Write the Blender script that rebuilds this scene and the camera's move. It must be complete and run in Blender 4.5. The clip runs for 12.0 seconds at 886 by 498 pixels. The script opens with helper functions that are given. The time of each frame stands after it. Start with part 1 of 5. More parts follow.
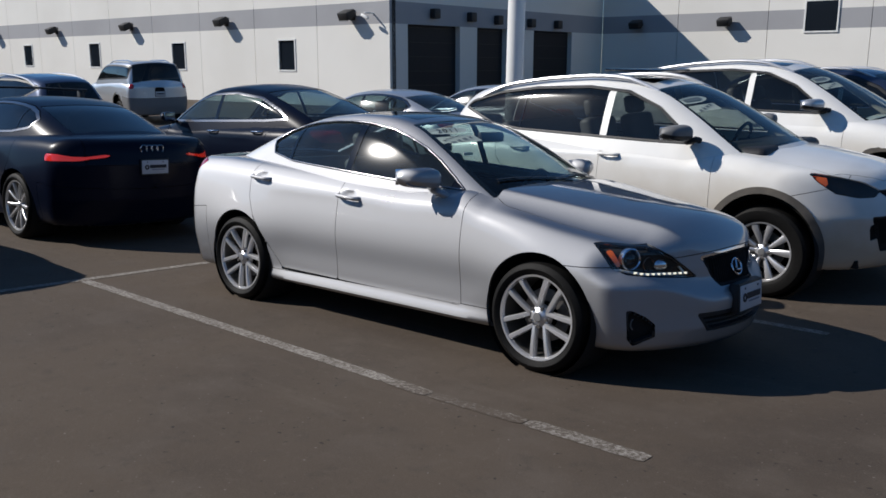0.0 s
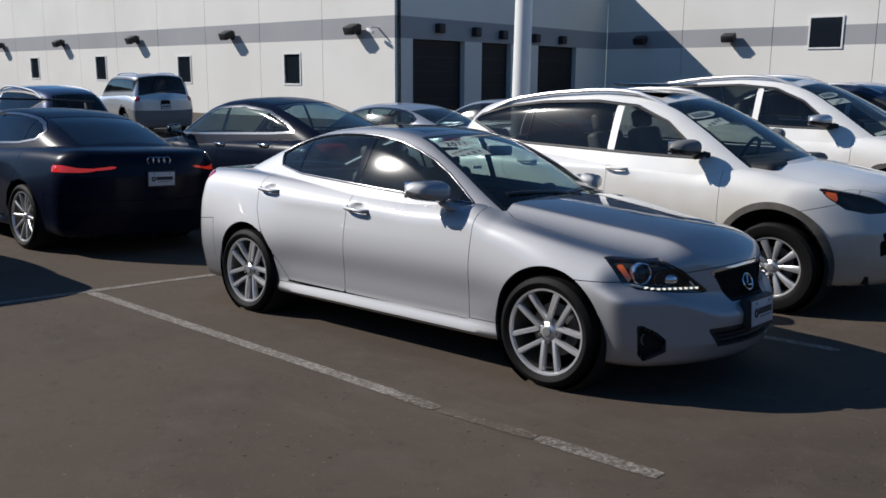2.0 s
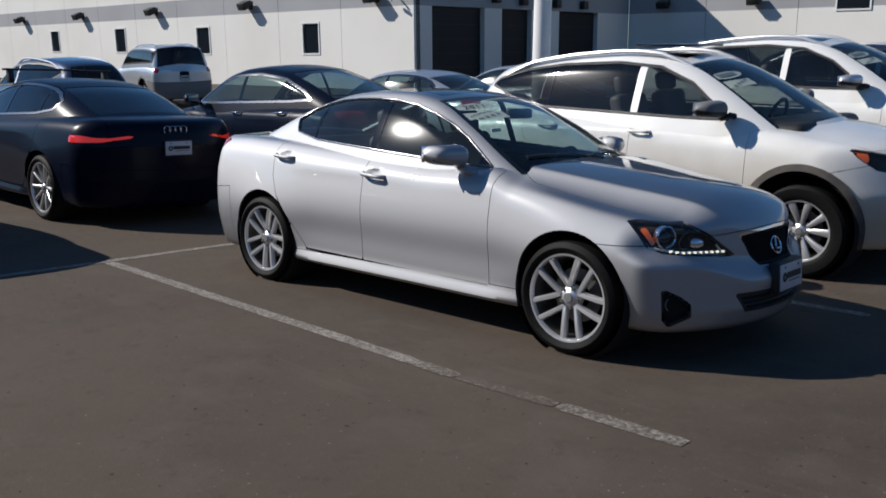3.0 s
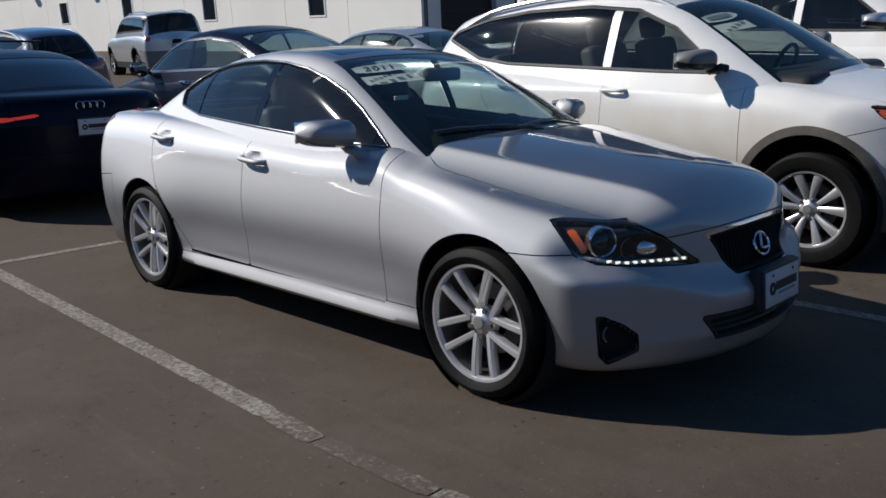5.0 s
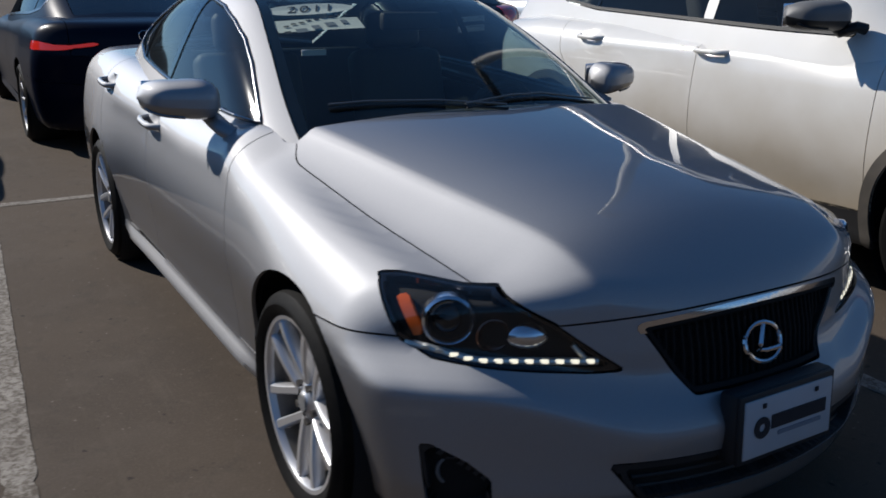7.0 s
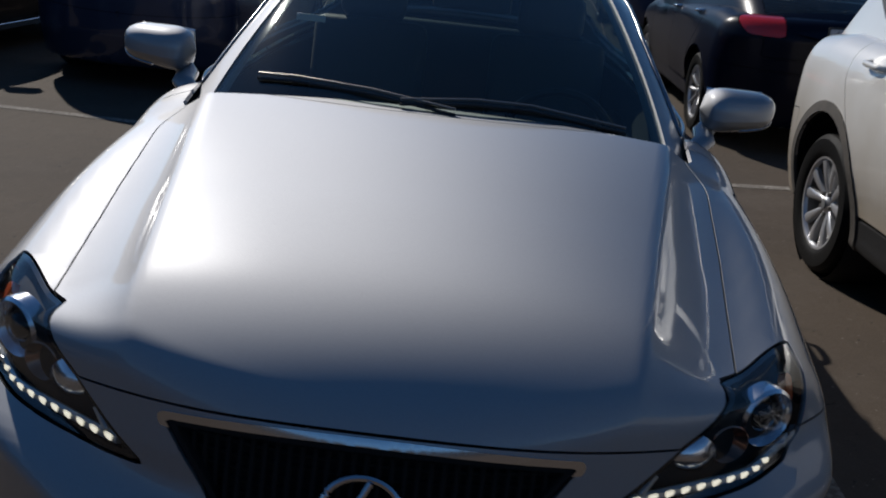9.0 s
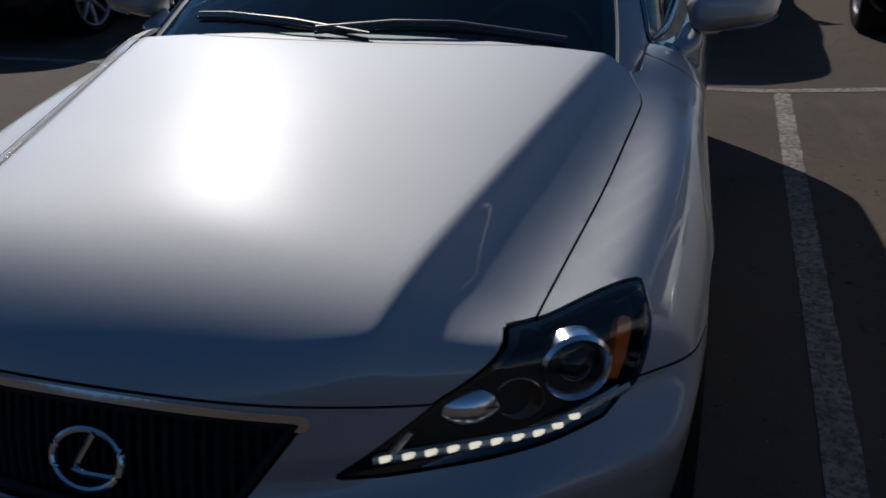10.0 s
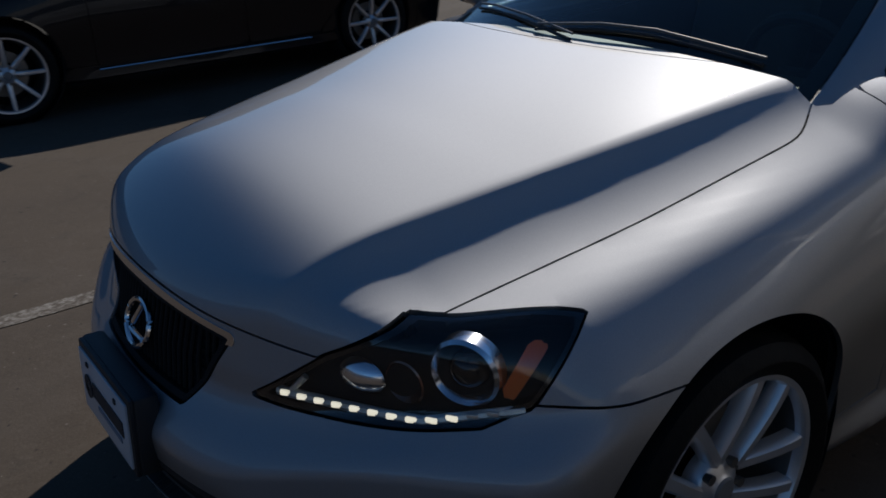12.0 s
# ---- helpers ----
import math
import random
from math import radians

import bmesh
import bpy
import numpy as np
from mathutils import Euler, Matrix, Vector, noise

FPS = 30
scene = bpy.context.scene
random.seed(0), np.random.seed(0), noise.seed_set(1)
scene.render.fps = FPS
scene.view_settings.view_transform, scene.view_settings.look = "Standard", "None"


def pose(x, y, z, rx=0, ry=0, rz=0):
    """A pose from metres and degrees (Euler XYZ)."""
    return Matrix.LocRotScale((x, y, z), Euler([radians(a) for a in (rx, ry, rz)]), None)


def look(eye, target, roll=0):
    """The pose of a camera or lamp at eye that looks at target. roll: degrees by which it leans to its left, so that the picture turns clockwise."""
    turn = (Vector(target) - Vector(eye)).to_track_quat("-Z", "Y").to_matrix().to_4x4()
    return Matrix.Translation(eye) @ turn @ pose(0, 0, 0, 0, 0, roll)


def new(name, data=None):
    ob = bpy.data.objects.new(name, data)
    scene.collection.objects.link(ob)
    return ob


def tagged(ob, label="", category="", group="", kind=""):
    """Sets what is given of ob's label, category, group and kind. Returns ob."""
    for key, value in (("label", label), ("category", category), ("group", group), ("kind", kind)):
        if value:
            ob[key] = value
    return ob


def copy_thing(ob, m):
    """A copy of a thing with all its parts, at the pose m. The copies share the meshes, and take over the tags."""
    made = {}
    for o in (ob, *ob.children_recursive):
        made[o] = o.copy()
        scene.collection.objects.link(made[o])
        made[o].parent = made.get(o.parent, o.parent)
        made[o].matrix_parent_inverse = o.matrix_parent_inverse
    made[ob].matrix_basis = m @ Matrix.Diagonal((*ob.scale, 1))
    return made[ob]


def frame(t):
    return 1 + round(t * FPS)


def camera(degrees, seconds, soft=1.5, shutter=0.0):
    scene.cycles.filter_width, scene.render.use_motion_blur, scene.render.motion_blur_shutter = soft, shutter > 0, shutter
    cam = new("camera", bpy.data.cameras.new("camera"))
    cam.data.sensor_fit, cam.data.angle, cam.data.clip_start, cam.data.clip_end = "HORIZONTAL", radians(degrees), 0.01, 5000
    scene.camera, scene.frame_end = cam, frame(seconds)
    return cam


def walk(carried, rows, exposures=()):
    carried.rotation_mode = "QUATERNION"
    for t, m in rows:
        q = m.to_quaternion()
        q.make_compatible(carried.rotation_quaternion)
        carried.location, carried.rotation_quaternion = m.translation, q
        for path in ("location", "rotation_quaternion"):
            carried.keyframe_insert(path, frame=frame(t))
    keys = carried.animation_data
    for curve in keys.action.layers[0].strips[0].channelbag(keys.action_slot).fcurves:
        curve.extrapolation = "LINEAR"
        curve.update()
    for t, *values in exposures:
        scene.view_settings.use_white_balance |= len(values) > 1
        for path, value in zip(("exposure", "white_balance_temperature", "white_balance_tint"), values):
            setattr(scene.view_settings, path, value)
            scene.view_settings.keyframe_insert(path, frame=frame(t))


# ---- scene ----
import functools

cam = camera(54.4, 12.0, soft=1.6, shutter=0.3)
PATH = [
    (0, (4.034, -4.753, 1.441), (2.741, -3.26, 1.126), 1),
    (0.5, (4.03, -4.762, 1.443), (2.733, -3.269, 1.142), 1.3),
    (1, (4.02, -4.768, 1.445), (2.72, -3.275, 1.16), 1.4),
    (1.5, (4.014, -4.774, 1.443), (2.721, -3.274, 1.163), 1.6),
    (2, (3.99, -4.755, 1.432), (2.688, -3.263, 1.149), 1.3),
    (2.5, (3.956, -4.728, 1.425), (2.642, -3.249, 1.134), 1.3),
    (3, (3.936, -4.666, 1.389), (2.605, -3.215, 1.037), 0.6),
    (3.5, (3.911, -4.403, 1.356), (2.588, -2.969, 0.915), -0.9),
    (3.7, (3.907, -4.275, 1.351), (2.572, -2.845, 0.933), 0.1),
    (5.3, (3.540, -3.097, 1.378), (2.162, -1.726, 0.908), -1.84),
    (5.5, (3.507, -2.955, 1.379), (2.131, -1.598, 0.866), -1.25),
    (6, (3.406, -2.533, 1.368), (2.034, -1.214, 0.753), 1.08),
    (6.5, (3.414, -2.069, 1.387), (1.876, -0.943, 0.782), 0.98),
    (7, (3.366, -1.617, 1.385), (1.720, -0.636, 0.811), 0.64),
    (7.5, (3.263, -1.191, 1.389), (1.591, -0.287, 0.765), 2.50),
    (7.7, (3.279, -0.984, 1.363), (1.513, -0.216, 0.821), 1.75),
    (9.3, (3.211, 0.337, 1.429), (1.361, 0.150, 0.693), 4.04),
    (9.5, (3.170, 0.494, 1.431), (1.346, 0.209, 0.662), 1.42),
    (10, (2.992, 0.814, 1.407), (1.242, 0.304, 0.585), -1.33),
    (10.5, (2.946, 1.175, 1.407), (1.338, 0.304, 0.598), -0.99),
    (11, (2.827, 1.415, 1.398), (1.434, 0.228, 0.589), -1.67),
    (11.5, (2.680, 1.500, 1.413), (1.424, 0.190, 0.572), -2.94),
    (12, (2.535, 1.613, 1.392), (1.458, 0.124, 0.603), -2.61),
]
# the lot slopes against the upright: its plane is built level and turned as a whole
TILT = Vector((.023, -.05, 1)).rotation_difference(Vector((0, 0, 1))).to_matrix().to_4x4()
walk(cam, [(t, TILT @ look(eye, target, roll)) for t, eye, target, roll in PATH],
     [(0, 0.18), (2.5, 0.20), (5.5, 0.11), (7, 0.04), (8.5, -.22), (9.5, -.42), (10.5, -.50), (12, -.42)])


# ---------------------------------------------------------------- world and light
SUN_EL, SUN_AZ = radians(35), radians(55)          # height; turn from -y towards -x
SUN_DIR = TILT.to_3x3() @ Vector((-math.cos(SUN_EL) * math.sin(SUN_AZ), -math.cos(SUN_EL) * math.cos(SUN_AZ), math.sin(SUN_EL)))
world = bpy.data.worlds.new("sky")
scene.world = world
world.use_nodes = True
wn = world.node_tree
sky = wn.nodes.new("ShaderNodeTexSky")
sky.sky_type, sky.sun_disc = "NISHITA", False
sky.sun_elevation, sky.sun_rotation = SUN_EL, math.atan2(SUN_DIR.x, SUN_DIR.y)
sky.altitude, sky.air_density, sky.dust_density, sky.ozone_density = 1600, 1.0, 0.1, 3.0
deep = wn.nodes.new("ShaderNodeHueSaturation")
deep.inputs["Saturation"].default_value = 1.20
wn.links.new(sky.outputs[0], deep.inputs["Color"])
wn.links.new(deep.outputs[0], wn.nodes["Background"].inputs[0])
wn.nodes["Background"].inputs[1].default_value = 0.088
sun = new("sun", bpy.data.lights.new("sun", "SUN"))
sun.data.energy, sun.data.angle, sun.data.color = 4.5, radians(0.53), (1.0, 0.955, 0.90)
sun.matrix_world = look(SUN_DIR * 60, (0, 0, 0))


# ---------------------------------------------------------------- materials
def material(name, color, rough=0.5, metal=0.0, coat=0.0, spec=0.5, grain=None, bump=0.0, bump_scale=200.0, emit=None, mix=0.25, transmission=0.0, ior=1.45):
    """A Principled material; grain: (scale, second colour) mixes a noise in, bump: fine relief."""
    m = bpy.data.materials.new(name)
    m.use_nodes = True
    nt = m.node_tree
    b = nt.nodes["Principled BSDF"]
    b.inputs["Base Color"].default_value = (*color, 1)
    b.inputs["Roughness"].default_value = rough
    b.inputs["Metallic"].default_value = metal
    b.inputs["Coat Weight"].default_value = coat
    b.inputs["Coat Roughness"].default_value = 0.03
    b.inputs["Specular IOR Level"].default_value = spec
    b.inputs["Transmission Weight"].default_value = transmission
    b.inputs["IOR"].default_value = ior
    tc = nt.nodes.new("ShaderNodeTexCoord")
    if grain:
        n = nt.nodes.new("ShaderNodeTexNoise")
        n.inputs["Scale"].default_value, n.inputs["Detail"].default_value = grain[0], 6
        nt.links.new(tc.outputs["Object"], n.inputs["Vector"])
        r = nt.nodes.new("ShaderNodeMapRange")
        r.inputs["From Min"].default_value, r.inputs["From Max"].default_value = 0.5 - mix, 0.5 + mix
        nt.links.new(n.outputs["Fac"], r.inputs["Value"])
        x = nt.nodes.new("ShaderNodeMix")
        x.data_type = "RGBA"
        x.inputs["A"].default_value, x.inputs["B"].default_value = (*color, 1), (*grain[1], 1)
        nt.links.new(r.outputs["Result"], x.inputs["Factor"])
        nt.links.new(x.outputs["Result"], b.inputs["Base Color"])
    if bump:
        n2 = nt.nodes.new("ShaderNodeTexNoise")
        n2.inputs["Scale"].default_value, n2.inputs["Detail"].default_value = bump_scale, 4
        nt.links.new(tc.outputs["Object"], n2.inputs["Vector"])
        bp = nt.nodes.new("ShaderNodeBump")
        bp.inputs["Strength"].default_value, bp.inputs["Distance"].default_value = bump, 0.004
        nt.links.new(n2.outputs["Fac"], bp.inputs["Height"])
        nt.links.new(bp.outputs["Normal"], b.inputs["Normal"])
    if emit:
        b.inputs["Emission Color"].default_value = (*emit[0], 1)
        b.inputs["Emission Strength"].default_value = emit[1]
    return m


def metallic_paint(name, col, dark, wide=(0.70, 0.80), tight=0.35, share=0.05):
    """Flake paint: two wide lobes that die off steeply and a small tight one, a little diffuse, under a clear coat."""
    m = bpy.data.materials.new(name)
    m.use_nodes = True
    nt = m.node_tree
    nt.nodes.remove(nt.nodes["Principled BSDF"])
    tc, no, ra, mc = (nt.nodes.new("ShaderNode" + k) for k in ("TexCoord", "TexNoise", "MapRange", "Mix"))
    no.inputs["Scale"].default_value, no.inputs["Detail"].default_value = 700, 3
    ra.inputs["From Min"].default_value, ra.inputs["From Max"].default_value = 0.3, 0.7
    mc.data_type = "RGBA"
    mc.inputs["A"].default_value, mc.inputs["B"].default_value = (*col, 1), (*dark, 1)
    nt.links.new(tc.outputs["Object"], no.inputs["Vector"])
    nt.links.new(no.outputs["Fac"], ra.inputs["Value"])
    nt.links.new(ra.outputs["Result"], mc.inputs["Factor"])
    lobes = []
    for rough in (*wide, tight, 0.03):
        g = nt.nodes.new("ShaderNodeBsdfAnisotropic")
        g.distribution = "BECKMANN" if rough > 0.1 else "GGX"
        g.inputs["Roughness"].default_value = rough
        g.inputs["Color"].default_value = (0.95, 0.95, 0.95, 1)
        lobes.append(g)
    for g in lobes[:3]:
        nt.links.new(mc.outputs["Result"], g.inputs["Color"])
    df, lw, pw, fr = (nt.nodes.new("ShaderNode" + k) for k in ("BsdfDiffuse", "LayerWeight", "Math", "Math"))
    nt.links.new(mc.outputs["Result"], df.inputs["Color"])
    lw.inputs["Blend"].default_value = 0.5
    pw.operation, pw.inputs[1].default_value = "POWER", 5.0
    fr.operation, fr.inputs[1].default_value, fr.inputs[2].default_value = "MULTIPLY_ADD", 0.96, 0.04
    nt.links.new(lw.outputs["Facing"], pw.inputs[0])
    nt.links.new(pw.outputs[0], fr.inputs[0])

    def mixed(x, y, fac):
        q = nt.nodes.new("ShaderNodeMixShader")
        if isinstance(fac, float):
            q.inputs[0].default_value = fac
        else:
            nt.links.new(fac, q.inputs[0])
        nt.links.new(x.outputs[0], q.inputs[1])
        nt.links.new(y.outputs[0], q.inputs[2])
        return q
    flakes = mixed(mixed(mixed(lobes[0], lobes[1], 0.25), lobes[2], share), df, 0.08)
    nt.links.new(mixed(flakes, lobes[3], fr.outputs[0]).outputs[0], nt.nodes["Material Output"].inputs[0])
    return m


SILVER = metallic_paint("silver_paint", (0.395, 0.398, 0.410), (0.34, 0.343, 0.355))
PEARL = material("pearl_white_paint", (0.80, 0.79, 0.76), 0.35, 0.0, 1.0, grain=(3, (0.74, 0.72, 0.67)))
NAVY = material("navy_paint", (0.003, 0.005, 0.014), 0.3, 0.0, 0.10, spec=0.12)
BLACKP = material("black_paint", (0.005, 0.005, 0.007), 0.3, 0.0, 0.35, spec=0.2)
BLUEP = material("slate_blue_paint", (0.03, 0.045, 0.09), 0.35, 0.5, 1.0)
LIGHTP = material("light_silver_paint", (0.55, 0.56, 0.57), 0.38, 0.7, 1.0)
PLASTIC = material("black_plastic", (0.018, 0.018, 0.019), 0.55, bump=0.2, bump_scale=600)
GLOSSB = material("gloss_black_trim", (0.006, 0.006, 0.007), 0.06, 0, 0.3)
SATIN = material("satin_bright_trim", (0.26, 0.26, 0.27), 0.22, 1.0)
UNDER = material("underbody_black", (0.006, 0.006, 0.006), 0.9)
RUBBER = material("tyre_rubber", (0.004, 0.004, 0.004), 0.6, spec=0.15, grain=(60, (0.008, 0.0075, 0.007)), bump=0.3, bump_scale=300)
ALLOY = material("alloy_silver", (0.62, 0.62, 0.63), 0.36, 0.72, 0.5)
CHROME = material("chrome", (0.62, 0.62, 0.64), 0.14, 1.0)
STEEL = material("brake_steel", (0.20, 0.19, 0.18), 0.45, 0.9)
CLADDING = material("dusty_cladding", (0.055, 0.050, 0.045), 0.75, grain=(9, (0.11, 0.095, 0.078)), bump=0.2, bump_scale=500)
GREYPL = material("grey_plastic", (0.16, 0.16, 0.16), 0.5)
TAN = material("grey_leather", (0.055, 0.055, 0.053), 0.6, bump=0.2, bump_scale=150)
STICKER = material("grey_sticker", (0.72, 0.73, 0.74), 0.5)
PAPER = material("white_paper", (0.75, 0.75, 0.73), 0.7)
PLATEM = material("plate_plastic", (0.50, 0.51, 0.53), 0.35, grain=(8, (0.45, 0.46, 0.48)))
INK = material("black_ink", (0.02, 0.02, 0.025), 0.7)
BLUEINK = material("grey_blue_ink", (0.20, 0.22, 0.26), 0.7)
AMBER = material("amber_lens", (0.75, 0.13, 0.02), 0.12, 0, 1.0)
REDL = material("red_lens", (0.45, 0.012, 0.010), 0.15, 0, 1.0)
REDLIT = material("lit_red_lens", (0.5, 0.01, 0.01), 0.15, 0, 1.0, emit=((1, 0.05, 0.02), 0.25))
LED = material("lit_led", (0.9, 0.88, 0.75), 0.3, emit=((1, 0.93, 0.72), 0.9))
LENSD = material("lamp_housing_dark", (0.020, 0.020, 0.024), 0.3)
REFLECT = material("lamp_reflector", (0.80, 0.81, 0.85), 0.18, 1.0)


def glass(name, tint, rough=0.0, dust_haze=0.02):
    """Thin tinted pane: a clear coat of reflection over see-through tint."""
    m = bpy.data.materials.new(name)
    m.use_nodes = True
    nt = m.node_tree
    nt.nodes.remove(nt.nodes["Principled BSDF"])
    out = nt.nodes["Material Output"]
    tr, gl, hz, gm, mx, fr, pw, sc_ = (nt.nodes.new("ShaderNode" + k) for k in ("BsdfTransparent", "BsdfGlossy", "BsdfGlossy", "MixShader", "MixShader", "LayerWeight", "Math", "Math"))
    tr.inputs[0].default_value = (*tint, 1)
    gl.inputs["Roughness"].default_value = rough
    # the film's rougher lobe widens a bright glint, in place of lens bloom
    hz.inputs["Roughness"].default_value, gm.inputs[0].default_value = 0.13, 0.025
    nt.links.new(gl.outputs[0], gm.inputs[1])
    nt.links.new(hz.outputs[0], gm.inputs[2])
    # reflection grows towards grazing sight, alike from both sides of the pane
    fr.inputs["Blend"].default_value = 0.5
    pw.operation, pw.inputs[1].default_value = "POWER", 4.0
    sc_.operation, sc_.inputs[1].default_value, sc_.inputs[2].default_value = "MULTIPLY_ADD", 0.90, 0.045
    nt.links.new(fr.outputs["Facing"], pw.inputs[0])
    nt.links.new(pw.outputs[0], sc_.inputs[0])
    nt.links.new(sc_.outputs[0], mx.inputs[0])
    nt.links.new(tr.outputs[0], mx.inputs[1])
    nt.links.new(gm.outputs[0], mx.inputs[2])
    # a thin patchy film; its teal puts hazy sky reflection into the dust's colour
    df, mz, tc, no, ra = (nt.nodes.new("ShaderNode" + k) for k in ("BsdfDiffuse", "MixShader", "TexCoord", "TexNoise", "MapRange"))
    df.inputs[0].default_value = (0.50, 0.57, 0.59, 1)
    no.inputs["Scale"].default_value, no.inputs["Detail"].default_value = 5, 6
    ra.inputs["From Min"].default_value, ra.inputs["From Max"].default_value = 0.3, 0.75
    ra.inputs["To Min"].default_value, ra.inputs["To Max"].default_value = dust_haze * .5, dust_haze * 1.5
    nt.links.new(tc.outputs["Object"], no.inputs["Vector"])
    nt.links.new(no.outputs["Fac"], ra.inputs["Value"])
    nt.links.new(ra.outputs["Result"], mz.inputs[0])
    nt.links.new(mx.outputs[0], mz.inputs[1])
    nt.links.new(df.outputs[0], mz.inputs[2])
    nt.links.new(mz.outputs[0], out.inputs[0])
    return m


GLASS = glass("tinted_glass", (0.44, 0.55, 0.56), 0.045, dust_haze=0.02)
WSCREEN = glass("windscreen_glass", (0.62, 0.72, 0.67), 0.04, dust_haze=0.006)
DARKGL = glass("privacy_glass", (0.05, 0.055, 0.06), 0.03, dust_haze=0.008)
MIDGL = glass("smoked_glass", (0.24, 0.27, 0.27), 0.05, dust_haze=0.008)
CLEAR = glass("clear_lens", (0.90, 0.91, 0.92), 0.01, dust_haze=0.006)


def dirty(mat, low, high, col):
    """Dried road dirt thrown up on the lower doors of mat, patchy, between the heights low and high."""
    nt = mat.node_tree
    b = nt.nodes["Principled BSDF"]
    tc = nt.nodes.new("ShaderNodeTexCoord")
    sep = nt.nodes.new("ShaderNodeSeparateXYZ")
    nt.links.new(tc.outputs["Object"], sep.inputs[0])
    n = nt.nodes.new("ShaderNodeTexNoise")
    n.inputs["Scale"].default_value, n.inputs["Detail"].default_value = 2.2, 6
    nt.links.new(tc.outputs["Object"], n.inputs["Vector"])
    ma = nt.nodes.new("ShaderNodeMath")
    ma.operation, ma.inputs[1].default_value = "MULTIPLY_ADD", 0.5
    nt.links.new(n.outputs["Fac"], ma.inputs[0])
    nt.links.new(sep.outputs["Z"], ma.inputs[2])
    r = nt.nodes.new("ShaderNodeMapRange")
    r.inputs["From Min"].default_value, r.inputs["From Max"].default_value = low + .25, high + .25
    r.inputs["To Min"].default_value, r.inputs["To Max"].default_value = 0.85, 0.0
    nt.links.new(ma.outputs[0], r.inputs["Value"])
    old = b.inputs["Base Color"].links[0].from_socket
    x = nt.nodes.new("ShaderNodeMix")
    x.data_type = "RGBA"
    nt.links.new(old, x.inputs["A"])
    x.inputs["B"].default_value = (*col, 1)
    nt.links.new(r.outputs["Result"], x.inputs["Factor"])
    nt.links.new(x.outputs["Result"], b.inputs["Base Color"])


dirty(PEARL, .42, 1.05, (0.34, 0.265, 0.17))


def surface_mat(name, col, stain, fine, bump, scale_big=0.6, rough=0.85, specks=None):
    """Ground-like material with stains at two scales and grit."""
    m = bpy.data.materials.new(name)
    m.use_nodes = True
    nt = m.node_tree
    b = nt.nodes["Principled BSDF"]
    b.inputs["Roughness"].default_value = rough
    tc = nt.nodes.new("ShaderNodeTexCoord")

    def noise_at(scale, detail, lo, hi):
        n = nt.nodes.new("ShaderNodeTexNoise")
        n.inputs["Scale"].default_value, n.inputs["Detail"].default_value = scale, detail
        nt.links.new(tc.outputs["Object"], n.inputs["Vector"])
        r = nt.nodes.new("ShaderNodeMapRange")
        r.inputs["From Min"].default_value, r.inputs["From Max"].default_value = lo, hi
        nt.links.new(n.outputs["Fac"], r.inputs["Value"])
        return r.outputs["Result"], n.outputs["Fac"]

    def mixed(a, bb, fac):
        x = nt.nodes.new("ShaderNodeMix")
        x.data_type = "RGBA"
        for key, v in (("A", a), ("B", bb)):
            if isinstance(v, tuple):
                x.inputs[key].default_value = (*v, 1)
            else:
                nt.links.new(v, x.inputs[key])
        nt.links.new(fac, x.inputs["Factor"])
        return x.outputs["Result"]

    c = mixed(col, stain, noise_at(scale_big, 5, 0.38, 0.66)[0])
    f, raw = noise_at(160, 3, 0.52, 0.72)
    c = mixed(c, fine, f)
    if specks:
        c = mixed(c, specks, noise_at(34, 2, 0.68, 0.74)[0])
    nt.links.new(c, b.inputs["Base Color"])
    bp = nt.nodes.new("ShaderNodeBump")
    bp.inputs["Strength"].default_value, bp.inputs["Distance"].default_value = bump, 0.01
    nt.links.new(raw, bp.inputs["Height"])
    nt.links.new(bp.outputs["Normal"], b.inputs["Normal"])
    return m


